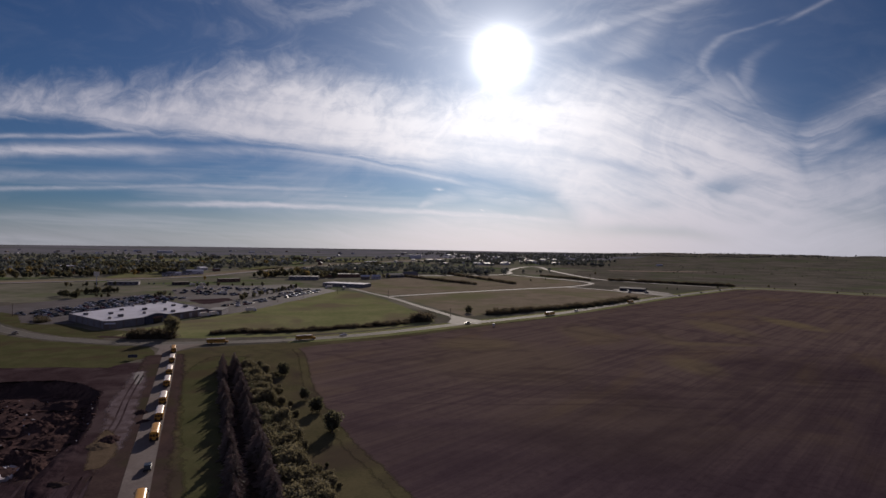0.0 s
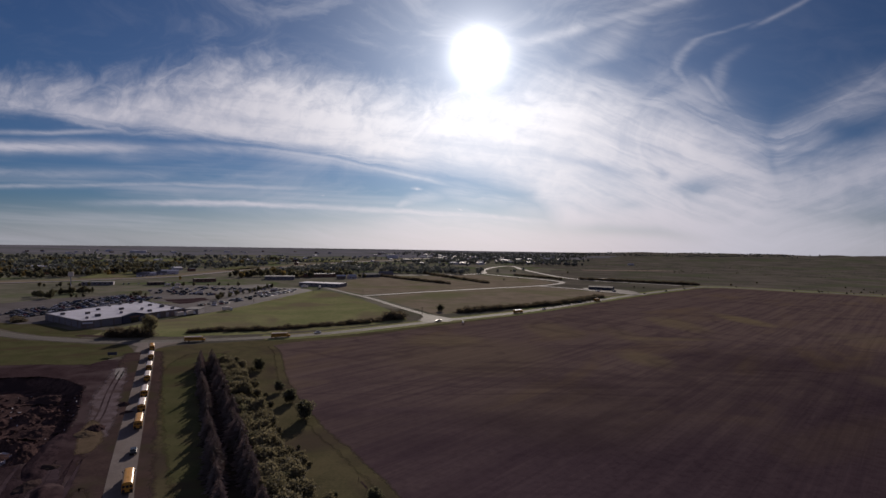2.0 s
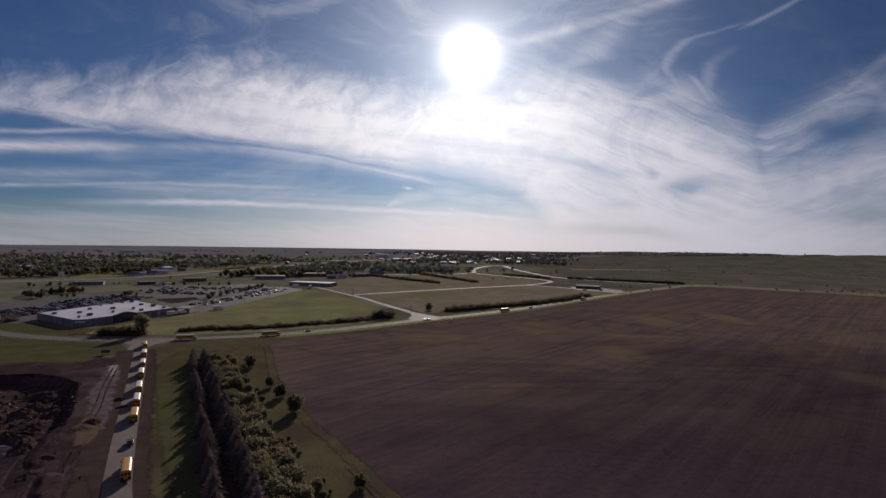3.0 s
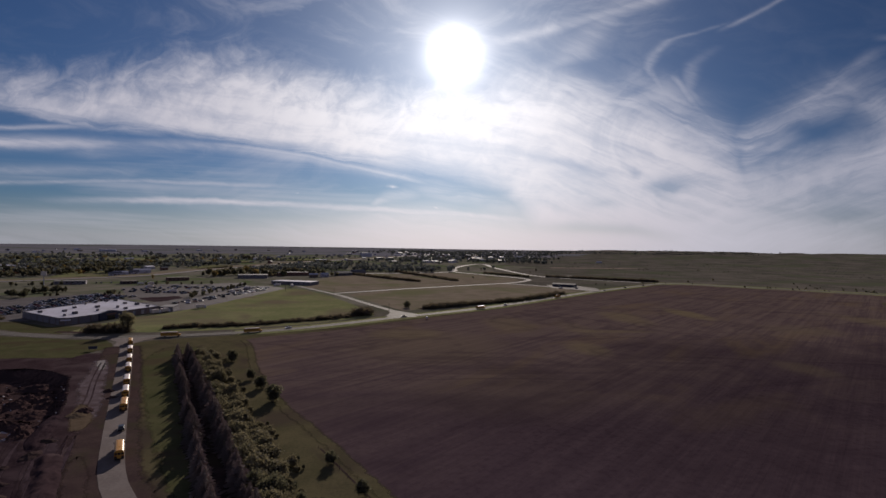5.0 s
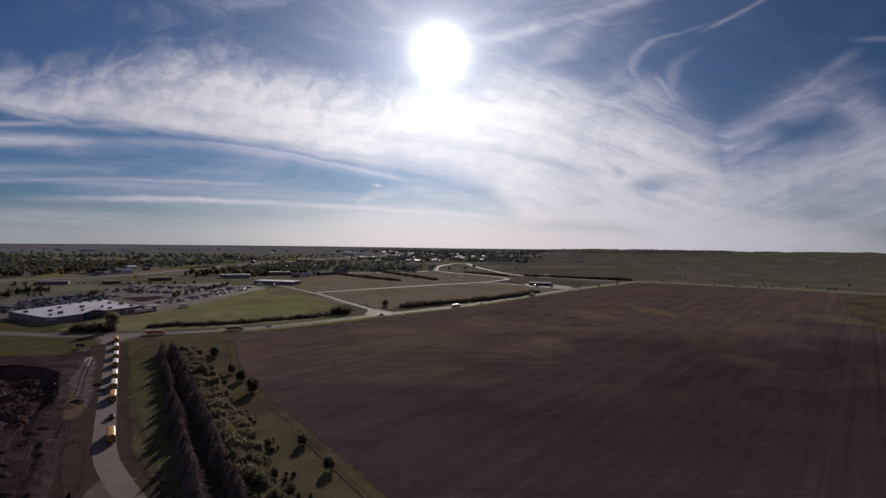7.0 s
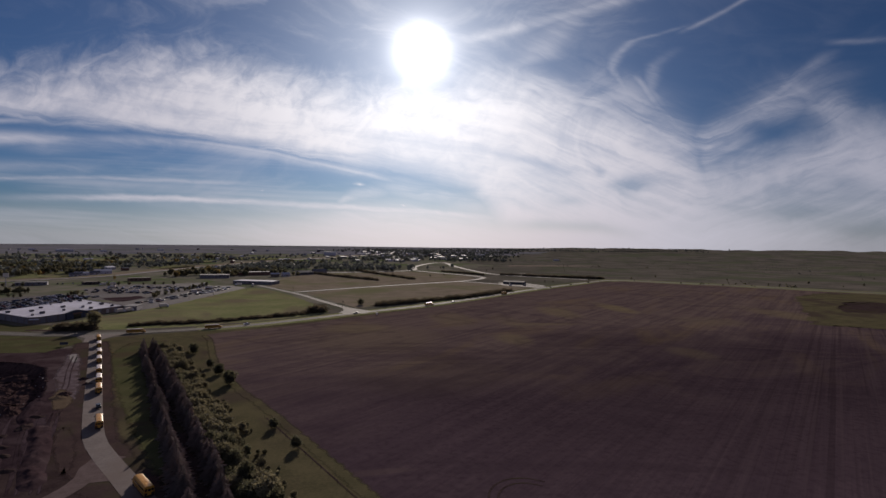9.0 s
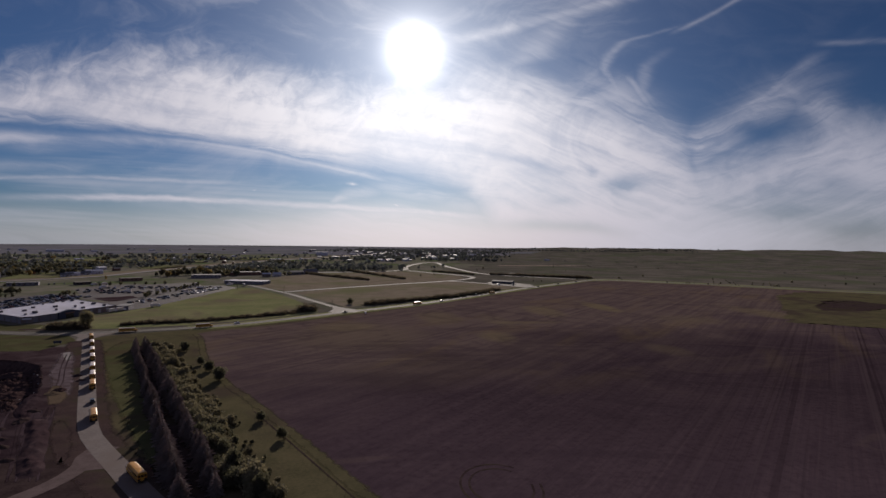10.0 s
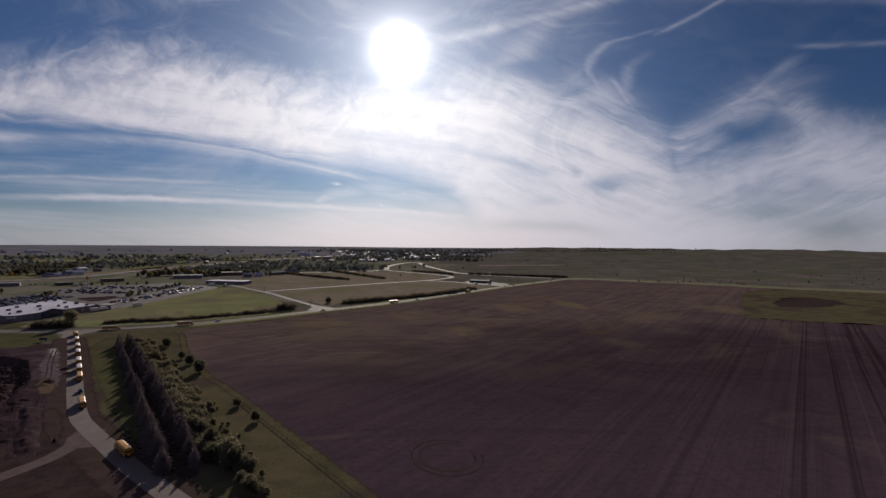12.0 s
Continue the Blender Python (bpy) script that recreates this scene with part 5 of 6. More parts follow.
def building(name, x, y, turn, wx, wy, h, wall, roof, label, category="building", gable=0.0, panes=3, group=""):
    """A building with walls, an overhanging roof, doors and windows on its two long sides."""
    b = thing(name, x, y, float(relief(np.array(x), np.array(y))), turn)
    part("wall", block(-wx / 2, wx / 2, -wy / 2, wy / 2, -1.5, h), M[wall], b)
    o = 0.4
    if gable:
        prof = [(-wy / 2 - o, h - 0.15), (-wy / 2 - o, h + 0.1), (0, h + gable + 0.1), (wy / 2 + o, h + 0.1), (wy / 2 + o, h - 0.15), (0, h + gable - 0.15)]
        part("roof", prism(prof, -wx / 2 - o, wx / 2 + o, "x"), M[roof], b)
        part("gable", prism([(-wy / 2, h), (0, h + gable - 0.1), (wy / 2, h)], -wx / 2 + 0.02, wx / 2 - 0.02, "x"), M[wall], b)
    else:
        part("roof", block(-wx / 2 - 0.2, wx / 2 + 0.2, -wy / 2 - 0.2, wy / 2 + 0.2, h, h + 0.5, 0.05), M[roof], b)
    win = None
    zc = min(h * 0.55, 2.2)
    for s in (-1, 1):
        for k in range(panes):
            m = pose(-wx / 2 + (k + 0.5) * wx / panes, s * (wy / 2 + 0.01), zc)
            if win is None:
                win = part("window", block(-min(1.2, wx / panes * 0.3), min(1.2, wx / panes * 0.3), -0.06, 0.06, -0.6, 0.6, 0.02), M["glass"], b)
                win.matrix_local = m
            else:
                shared("window", win, b, m)
    d = part("door", block(-0.6, 0.6, -wy / 2 - 0.07, -wy / 2 + 0.02, 0.0, 2.1, 0.02), M["wall_brick"], b)
    d.matrix_local = pose(wx * 0.25 / panes, 0, 0)
    return tagged(b, label, category, group)


building("warehouse", -132, 782, -18, 62, 24, 4.2, "wall_grey", "roof_metal", "long warehouse with a pale metal roof", panes=8)
building("warehouse", -222, 905, 12, 46, 24, 5.0, "wall_grey", "roof_grey", "low grey warehouse beside the road", panes=8)
building("warehouse", -180, 980, 20, 70, 22, 5.5, "wall_brick", "roof_grey", "low brown warehouse with a grey roof", panes=8)
building("shed", -128, 935, 10, 14, 11, 5.0, "wall_tan", "roof_metal", "tan shed with a metal roof", gable=2.0)
building("shed", -112, 950, 30, 13, 10, 4.5, "wall_white", "roof_metal", "white shed with a metal roof", gable=2.5)
building("workshop", -84, 1000, 40, 30, 14, 4.5, "wall_grey", "roof_grey", "grey workshop under trees beside the road", gable=3.0, panes=5)
building("workshop", -60, 1035, 30, 26, 14, 6.0, "wall_grey", "roof_grey", "grey workshop beside the road", gable=3.0, panes=5)
building("blue_building", 266, 788, -28, 34, 13, 3.6, "wall_blue", "roof_grey", "low dark blue building in a pale yard", gable=1.4, panes=6)
building("shop", -314, 830, 31, 30, 14, 4.5, "wall_brick", "roof_brown", "low brown shop building", panes=5)
building("shop", -352, 760, 40, 20, 10, 3.6, "wall_dark", "roof_brown", "small dark brown shop building", panes=4)
building("shop", -420, 745, 20, 36, 14, 4.0, "wall_grey", "roof_grey", "low grey building beside the highway", panes=6)
building("office_block", -107, 2200, 0, 46, 20, 14, "wall_white", "roof_metal", "bright white block in the far town", panes=8)
building("hospital", -1200, 2440, 25, 62, 44, 9, "wall_white", "roof_metal", "large white building on the far hill", panes=10)

# houses in the town
house_kinds = []
for wall, roof, word, wx, wy, h, g in (("wall_white", "roof_grey", "white house with a grey roof", 13, 9, 3.5, 2.6), ("wall_tan", "roof_brown", "tan house with a brown roof", 14, 9, 3.4, 2.4),
                                       ("wall_white", "roof_metal", "white building with a metal roof", 24, 13, 5.0, 2.2), ("wall_grey", "roof_metal", "grey building with a pale roof", 34, 18, 5.5, 0.0), ("wall_brick", "roof_grey", "brick house with a grey roof", 15, 10, 5.5, 2.6)):
    house_kinds.append((wall, roof, word, wx, wy, h, g))
houses = {}


def town_house(i, x, y, turn):
    wall, roof, word, wx, wy, h, g = house_kinds[i]
    if i not in houses:
        houses[i] = building("house", x, y, turn, wx, wy, h, wall, roof, word + " in the town", "house", g, 2, "town houses")
    else:
        z = float(relief(np.array(x), np.array(y)))
        k = rnd.uniform(0.7, 1.15)
        copy_thing(houses[i], pose(x, y, z, 0, 0, turn) @ Matrix.Diagonal((k, k, k, 1)))


for _ in range(130):  # the middle of the town
    a, r = radians(rnd.gauss(5.5, 4.5)), rnd.uniform(1650, 3300)
    town_house(rnd.choices(range(5), (3, 2, 4, 4, 1))[0], r * math.sin(a), r * math.cos(a), rnd.choice((10, 40, 100, 130)) + rnd.uniform(-8, 8))
for _ in range(110):  # houses among the trees to the west
    a, r = radians(rnd.uniform(-41, -4)), 1180 + 2000 * rnd.random() ** 1.3
    town_house(rnd.choices(range(5), (5, 4, 2, 1, 2))[0], r * math.sin(a), r * math.cos(a), rnd.uniform(0, 180))
for k in range(9):  # a row of white homes beside the highway
    town_house(rnd.choice((0, 2)), -452 + k * 2 + rnd.uniform(-5, 5), 922 + k * 12, 30)

# ---- plants ----


def spruce_tree(seed, h=8.0):
    """A spruce: a straight trunk with whorls of drooping, ragged boughs."""
    r = random.Random(seed)
    t = thing("spruce_tree", 0, 0)
    part("trunk", rod((0, 0, -0.2), (0, 0, h * 0.97), 0.16, 0.02, 7), M["bark"], t)
    verts, faces = [], []
    z = 0.5
    while z < h:
        f = (h - z) / h
        reach = (0.33 * h * f ** 0.8 + 0.14) * r.uniform(0.88, 1.12)
        n = 12 if f > 0.25 else 7
        ph = r.uniform(0, 6.3)
        for k in range(n):
            a = ph + 2 * math.pi * k / n + r.uniform(-0.2, 0.2)
            L = reach * r.uniform(0.55, 1.3)
            d = Vector((math.cos(a), math.sin(a), 0))
            s = Vector((-d.y, d.x, 0))
            for u0, u1, wd in ((0.05, 0.62, 0.24), (0.40, 1.0, 0.15)):
                droop = lambda u: -0.30 * L * u * u + 0.08 * L * u
                p0, p1 = d * L * u0, d * L * u1
                wv = s * L * wd * r.uniform(0.8, 1.3)
                i = len(verts)
                zz0, zz1 = z + droop(u0), z + droop(u1)
                mid = (p0 + p1) / 2
                zm = (zz0 + zz1) / 2
                verts += [(p0.x, p0.y, zz0 + 0.05), (mid.x + wv.x, mid.y + wv.y, zm - 0.12 * L), (p1.x, p1.y, zz1), (mid.x - wv.x, mid.y - wv.y, zm - 0.12 * L), (mid.x, mid.y, zm + 0.08)]
                faces += [(i, i + 1, i + 4), (i + 1, i + 2, i + 4), (i + 2, i + 3, i + 4), (i + 3, i, i + 4)]
        z += 0.34 + 0.12 * f
    me = mesh_of("crown", verts, faces, M["spruce"])
    b = new("crown", me)
    b.parent = t
    return tagged(t, "dark green spruce in a shelter belt row", "tree", "spruces in the shelter belt")


def crown_mesh(seed, w_, h, clumps, leaves, size, base=0.25, open_=0.0):
    """Leaf sprays gathered in clumps with gaps between, an uneven outline."""
    g = np.random.default_rng(seed)
    c = []
    while len(c) < clumps:
        p = g.uniform(-1, 1, 3)
        if 0.25 < np.linalg.norm(p) < 1.0:
            c.append(p)
    c = np.array(c) * [w_ / 2 * 0.8, w_ / 2 * 0.8, h * (1 - base) / 2 * 0.85] + [0, 0, h * (base + 1) / 2]
    rad = g.uniform(0.10, 0.30, clumps) * w_ * (26 / clumps) ** 0.33
    pts = []
    for p, r in zip(c, rad):
        d = g.normal(size=(leaves, 3))
        d /= np.linalg.norm(d, axis=1)[:, None]
        pts.append(p + d * r * g.uniform(0.15, 1.35, (leaves, 1)) * [1, 1, 0.85])
    pts = np.concatenate(pts)
    n = len(pts)
    a = g.normal(size=(n, 3))
    a /= np.linalg.norm(a, axis=1)[:, None]
    b = np.cross(a, g.normal(size=(n, 3)))
    b /= np.linalg.norm(b, axis=1)[:, None]
    s = g.uniform(0.7, 1.3, (n, 1)) * size
    quad = np.stack([pts + a * s, pts + b * s * 0.7, pts - a * s, pts - b * s * 0.7], 1)
    quad[:, :, 2] = np.maximum(quad[:, :, 2], 0.05)
    return quad.reshape(-1, 3), np.arange(4 * n).reshape(-1, 4)


def leafy(name, seed, w_, h, mat, label, clumps=26, leaves=42, size=0.22, base=0.22, stems=1, group="", category="tree"):
    t = thing(name, 0, 0)
    g = random.Random(seed)
    v, f = crown_mesh(seed, w_, h, clumps, leaves, size, base)
    for k in range(stems):
        ox, oy = (g.uniform(-0.2, 0.2) * w_, g.uniform(-0.2, 0.2) * w_) if stems > 1 else (0, 0)
        bm = rod((ox, oy, -0.2), (ox * 1.3, oy * 1.3, h * 0.55), 0.03 * h, 0.012 * h, 7)
        for _ in range(5):
            a = g.uniform(0, 6.28)
            z = h * g.uniform(0.25, 0.5)
            rod((ox * 1.1, oy * 1.1, z), (ox + math.cos(a) * w_ * 0.3, oy + math.sin(a) * w_ * 0.3, z + h * g.uniform(0.15, 0.3)), 0.014 * h, 0.005 * h, 5, bm)
        part("trunk", bm, M["bark"], t)
    me = mesh_of("crown", v.tolist(), f.tolist(), M[mat])
    c = new("crown", me)
    c.parent = t
    return tagged(t, label, category, group)


# two rows of spruces
ROW_A, ROW_B = Vector((-103.5, 267, 0)), Vector((-11.5, 52.5, 0))
row_way = (ROW_B - ROW_A).normalized()
row_side = Vector((-row_way.y, row_way.x, 0))
spruces = [spruce_tree(s) for s in (1, 2, 3, 4)]
done = set()


def plant(kinds, x, y, k, kz=None, z=0.0):
    i = rnd.randrange(len(kinds))
    m = pose(x, y, z, 0, 0, rnd.uniform(0, 360)) @ Matrix.Diagonal((k, k, kz or k, 1))
    if kinds[i].name not in done:
        done.add(kinds[i].name)
        kinds[i].matrix_world = m
        return kinds[i]
    return copy_thing(kinds[i], m)


length = (ROW_B - ROW_A).length
for off, pitch, tall, part_way in ((0.0, 3.5, 0.84, -3.2), (5.6, 3.6, 0.90, 0.4)):
    s = 0.0
    while s < length:
        p = ROW_A + row_way * (s + rnd.uniform(-0.5, 0.5)) + row_side * (off + part_way * s / length + rnd.uniform(-0.6, 0.6))
        k = tall * rnd.uniform(0.72, 1.16)
        plant(spruces, p.x, p.y, k * rnd.uniform(1.0, 1.3) * (1 + 0.50 * s / length), k * (1.1 + 0.25 * s / length))
        s += pitch * rnd.uniform(0.85, 1.2)

# the belt of shrubs and small broadleaf trees beside them
BELT = "shrubs in the shelter belt"
shrubs_l = [leafy("shrub", s, 5.6, 4.4, "leaf_belt", "olive and yellow leafy shrub in the belt", 60, 52, 0.235, 0.0, 1, BELT, "shrub") for s in (11, 12, 13)]
shrubs_d = [leafy("shrub", s, 6.0, 5.2, "leaf_dark", "dark leafy shrub in the belt", 60, 52, 0.235, 0.0, 1, BELT, "shrub") for s in (14, 15)]
s = 1.0
while s < length + 34:
    f = s / length
    for off, odds, low, high in ((9.4, 0.95, 0.75, 1.15), (12.2, 0.95, 0.75, 1.2), (15.0, 0.85, 0.55, 1.1), (17.6, 0.42, 0.3, 0.8), (20.4, 0.24, 0.2, 0.6), (23.4, 0.10, 0.2, 0.4)):
        if s > length and off < 14:
            continue
        if rnd.random() > odds * (1 + 0.5 * max(0.0, f - 0.3)):
            continue
        p = ROW_A + row_way * (s + rnd.uniform(-1.6, 1.6)) + row_side * (off + rnd.uniform(-1.5, 1.5))
        dark = rnd.random() < (0.28 if off < 11 else 0.10) + 0.8 * max(0, f - 0.4)
        k = rnd.uniform(low, high) * (0.78 + 0.24 * f)
        plant(shrubs_d if dark else shrubs_l, p.x, p.y, k * rnd.uniform(1.05, 1.4), k * rnd.uniform(1.0, 1.5))
    s += 3.15

LONE = "lone trees by the field edge"
lone = [leafy("tree", 21, 6.5, 6.6, "leaf_dark", "small dark broadleaf tree by the field edge", 60, 44, 0.28, 0.06, 2, LONE), leafy("tree", 22, 5.5, 5.6, "leaf_dark", "small dark broadleaf tree by the field edge", 56, 44, 0.28, 0.06, 2, LONE)]
for x, y, k in ((-72, 258, 1.15), (-53, 220, 0.72), (-45, 204, 0.9), (-35, 184, 1.12), (-5, 119, 0.62), (5.5, 98, 0.85)):
    plant(lone, x, y, k)

# trees and hedges round the store and along the highway
solo = leafy("tree", 31, 10.5, 15.5, "leaf", "tall olive-yellow tree standing beside the road", 46, 60, 0.40, 0.12, 1)
solo.matrix_world = pose(-167, 350, 0)
solo2 = leafy("tree", 32, 8.0, 6.6, "leaf_dark", "dark round tree by the road junction", 40, 46, 0.34, 0.06, 1)
solo2.matrix_world = pose(24, 504, 0)
HEDGE = "bushes in the roadside hedge"
hedge_bush = [leafy("bush", s, 8.0, 3.4, "leaf_hedge", "dark olive hedge bush along the highway", 24, 50, 0.32, 0.0, 1, HEDGE, "bush") for s in (41, 42)]


def hedge(points, width, low, high, pitch, kinds):
    L = smooth_line(points, 1.0)
    run = 0.0
    for a, b in zip(L, L[1:]):
        run += (b - a).length
        if run > pitch:
            run = 0.0
            d = (b - a).normalized()
            o = rnd.uniform(-width / 2, width / 2)
            k = rnd.uniform(low, high)
            plant(kinds, a.x + d.y * o, a.y - d.x * o, k * 1.1, k)


hedge([(-193, 350), (-180, 351), (-168, 353)], 4.0, 0.9, 1.3, 2.0, hedge_bush)
hedge([(-150, 366), (-142, 374), (-107, 382), (-73, 402), (-43, 420), (-22, 440)], 8.0, 0.40, 0.72, 1.5, hedge_bush)
hedge([(-20, 443), (-10, 452)], 4.0, 1.3, 1.7, 2.4, hedge_bush)
hedge([(39, 497), (60, 509), (90, 534), (120, 553), (156, 583), (224, 662)], 7.0, 0.7, 1.1, 2.4, hedge_bush)
hedge([(-80, 1045), (-20, 950), (53, 850)], 5.0, 0.7, 1.1, 5.0, hedge_bush)
hedge([(6, 1147), (60, 1010), (111, 880)], 5.0, 0.7, 1.1, 5.0, hedge_bush)
hedge([(195, 1120), (230, 1060), (262, 1000)], 5.0, 0.7, 1.1, 4.0, hedge_bush)
hedge([(300, 1020), (380, 960), (470, 905)], 7.0, 0.8, 1.3, 4.0, hedge_bush)
hedge([(-300, 420), (-292, 412), (-285, 402)], 5.0, 0.6, 0.9, 3.0, hedge_bush)

YARD = "trees round the car parks"
yard_con = leafy("tree", 51, 6.0, 8.5, "leaf_dark", "dark tree beside the car park", 30, 46, 0.42, 0.04, 1, YARD)
yard_leaf = leafy("tree", 52, 7.0, 8.0, "leaf", "olive broadleaf tree near the car park", 30, 46, 0.40, 0.15, 1, YARD)
for x0, y0, x1, y1, n in ((-207, 578, -192, 735, 17), (-305, 596, -297, 612, 5), (-400, 592, -366, 634, 14), (-398, 624, -366, 628, 7), (-320, 740, -240, 760, 7), (-470, 700, -420, 720, 7), (-110, 985, -50, 1050, 16), (-100, 970, -70, 1010, 8)):
    for k in range(n):
        f = k / max(1, n - 1)
        s = rnd.uniform(0.6, 1.15) * (1.4 if x0 == -400 else 1.08 if x0 == -207 else 1.0)
        plant([yard_con] if rnd.random() < 0.75 else [yard_leaf], x0 + (x1 - x0) * f + rnd.uniform(-3, 3), y0 + (y1 - y0) * f + rnd.uniform(-3, 3), s)
for x, y, s in ((-388, 578, 1.7), (-380, 572, 1.9), (-373, 569, 1.6), (-368, 566, 1.8), (-376, 582, 1.5), (-357, 583, 1.0), (-350, 580, 0.9), (-344, 582, 1.1)):
    plant([yard_con], x, y, s * 0.75, s * 0.8)
for x, y in ((150, 960), (90, 940), (182, 1000), (60, 1000), (100, 1290), (210, 1260), (235, 1330), (300, 1150), (330, 1220), (-10, 1120), (40, 1180), (430, 940), (445, 960), (330, 830), (342, 822), (520, 900), (600, 960), (700, 880), (800, 800), (870, 760)):
    plant([yard_leaf, yard_con], x, y, rnd.uniform(0.5, 0.9))

# far woods: thousands of crowns joined, in four colours


def near_highway(x, y):
    """Metres from the far highway, counting the land in front of it as near."""
    best = 1e9
    for (x0, y0), (x1, y1) in zip(HIGHWAY, HIGHWAY[1:]):
        dx, dy = x1 - x0, y1 - y0
        s = min(1, max(0, ((x - x0) * dx + (y - y0) * dy) / (dx * dx + dy * dy)))
        best = min(best, math.hypot(x - x0 - s * dx, y - y0 - s * dy))
    return best


def woods(name, count, mat, label, seed, place, low=7.0, high=13.0, sprays=34):
    g = np.random.default_rng(seed)
    vs, fs, base = [], [], 0
    for _ in range(count):
        x, y = place(g)
        for _ in range(9):
            if near_highway(x, y) > 75:
                break
            x, y = place(g)
        z = float(relief(np.array(x), np.array(y)))
        h = g.uniform(low, high)
        w_ = h * g.uniform(0.6, 1.0)
        d = g.normal(size=(sprays, 3))
        d /= np.linalg.norm(d, axis=1)[:, None]
        c = d * g.uniform(0.5, 1.0, (sprays, 1)) * [w_ / 2, w_ / 2, h * 0.42] + [x, y, z + h * 0.55]
        a = g.normal(size=(sprays, 3))
        a /= np.linalg.norm(a, axis=1)[:, None]
        b = np.cross(a, d)
        s = g.uniform(0.22, 0.36, (sprays, 1)) * w_
        q = np.stack([c + a * s, c + b * s, c - a * s, c - b * s], 1).reshape(-1, 3)
        vs.append(q)
    v = np.concatenate(vs)
    f = np.arange(len(v)).reshape(-1, 4)
    return tagged(new(name, mesh_of(name, v.tolist(), f.tolist(), M[mat])), label, "woods", kind="stuff")


def spread(a0, a1, r0, r1, power=1.0):
    def place(g):
        a = radians(g.uniform(a0, a1))
        q = g.uniform(0, 1) ** power
        r = 1 / ((1 - q) / r0 + q / r1)  # even in the view, denser towards us
        # gather them in groves
        for _ in range(6):
            x, y = r * math.sin(a), r * math.cos(a)
            if lumps(np.array(x), np.array(y), 120.0, 3.0) > g.uniform(-0.5, 0.5):
                break
            a = radians(g.uniform(a0, a1))
            q = g.uniform(0, 1) ** power
            r = 1 / ((1 - q) / r0 + q / r1)
        return x, y
    return place


def groves(seed, count, a0, a1, r0, r1, wide, deep):
    """Places gathered in groves that lie broad across the view."""
    g0 = np.random.default_rng(seed)
    heart = []
    for _ in range(count):
        a = radians(g0.uniform(a0, a1))
        q = g0.uniform(0, 1)
        r = 1 / ((1 - q) / r0 + q / r1)
        heart.append((r, a, g0.uniform(0.5, 1.5) * wide, g0.uniform(0.4, 1.4) * deep))

    def place(g):
        r, a, sw, sd = heart[g.integers(len(heart))]
        along, out = g.normal() * sw, g.normal() * sd
        k = r / 1000
        x, y = (r + out * k) * math.sin(a), (r + out * k) * math.cos(a)
        x, y = x + along * k * math.cos(a), y - along * k * math.sin(a)
        d = math.hypot(x, y)
        if d > 4750:
            x, y = x * 4750 / d, y * 4750 / d
        return x, y
    return place


def brush_patch(g):
    """A place in the belt of rust-brown brush beyond the highway."""
    a, b = g.uniform(0, 1), g.uniform(0, 1) ** 1.3
    return (-640 + 120 * a) * (1 - b) + (-790 + 170 * a) * b, (890 + 80 * a) * (1 - b) + (1130 + 40 * a) * b


woods("far_woods", 1600, "leaf_hazed", "hazy woods among the houses of the town", 61, groves(81, 80, -48, 3, 1130, 2250, 70, 14), sprays=22)
woods("near_woods", 330, "leaf_dark", "dark trees among the houses of the town", 68, groves(82, 46, -46, -6, 960, 1500, 22, 12))
woods("olive_woods", 230, "leaf", "olive and yellow trees among the houses", 62, groves(83, 40, -46, -8, 920, 1900, 16, 10))
woods("golden_woods", 34, "leaf_gold", "golden autumn trees in the town", 63, spread(-45, -12, 880, 1900))
woods("rust_woods", 420, "leaf_rust", "rust-brown trees and brush in the town", 64, brush_patch, 3.0, 5.5)
woods("town_trees", 1100, "leaf_hazed", "hazy trees in the far town centre", 65, groves(85, 50, 0, 17, 1700, 3600, 22, 14), sprays=28)
woods("ridge_trees", 700, "leaf_hazed", "dark trees along the far ridge", 66, groves(87, 44, 9, 34, 2700, 3500, 40, 8), 5.0, 9.0, 22)
# scrub added to imitate the shade in the gullies of the slope
woods("slope_scrub", 1500, "leaf_hazed", "low scrub standing in for shade in the far slope's folds", 69, groves(86, 60, 16, 58, 1500, 3300, 46, 7), 1.2, 2.6, 14)
woods("slope_bushes", 110, "leaf_dark", "scattered bushes on the far grassy slope", 67, groves(88, 14, 20, 56, 950, 2200, 34, 14), 1.6, 3.6)

# ---- the dirt yard ----


def heap(name, x, y, wx, wy, h, mat, label, seed, kind=""):
    """An uneven mound with a soft foot."""
    n = 26
    g = random.Random(seed)
    verts, faces = [], []
    noise_at = lambda u, v: noise.noise(Vector((u * 3 + seed, v * 3, seed * 0.7)))
    for i in range(n + 1):
        for j in range(n + 1):
            u, v = i / n * 2 - 1, j / n * 2 - 1
            r = math.hypot(u, v)
            z = max(0.0, 1 - r * (1 + 0.25 * noise_at(u, v)))
            z = h * (z ** 0.8) * (1 + (0.6 if mat == "rubble" else 0.25) * noise_at(u * 2, v * 2))
            verts.append((u * wx / 2, v * wy / 2, z - 0.05))
    for i in range(n):
        for j in range(n):
            a = i * (n + 1) + j
            faces.append((a, a + n + 1, a + n + 2, a + 1))
    me = mesh_of(name, verts, faces, M[mat], True)
    z0 = float(relief(np.array(float(x)), np.array(float(y))))
    ob = new(name, me)
    ob.matrix_world = pose(x, y, z0, 0, 0, g.uniform(0, 180))
    return tagged(ob, label, "heap", kind=kind)


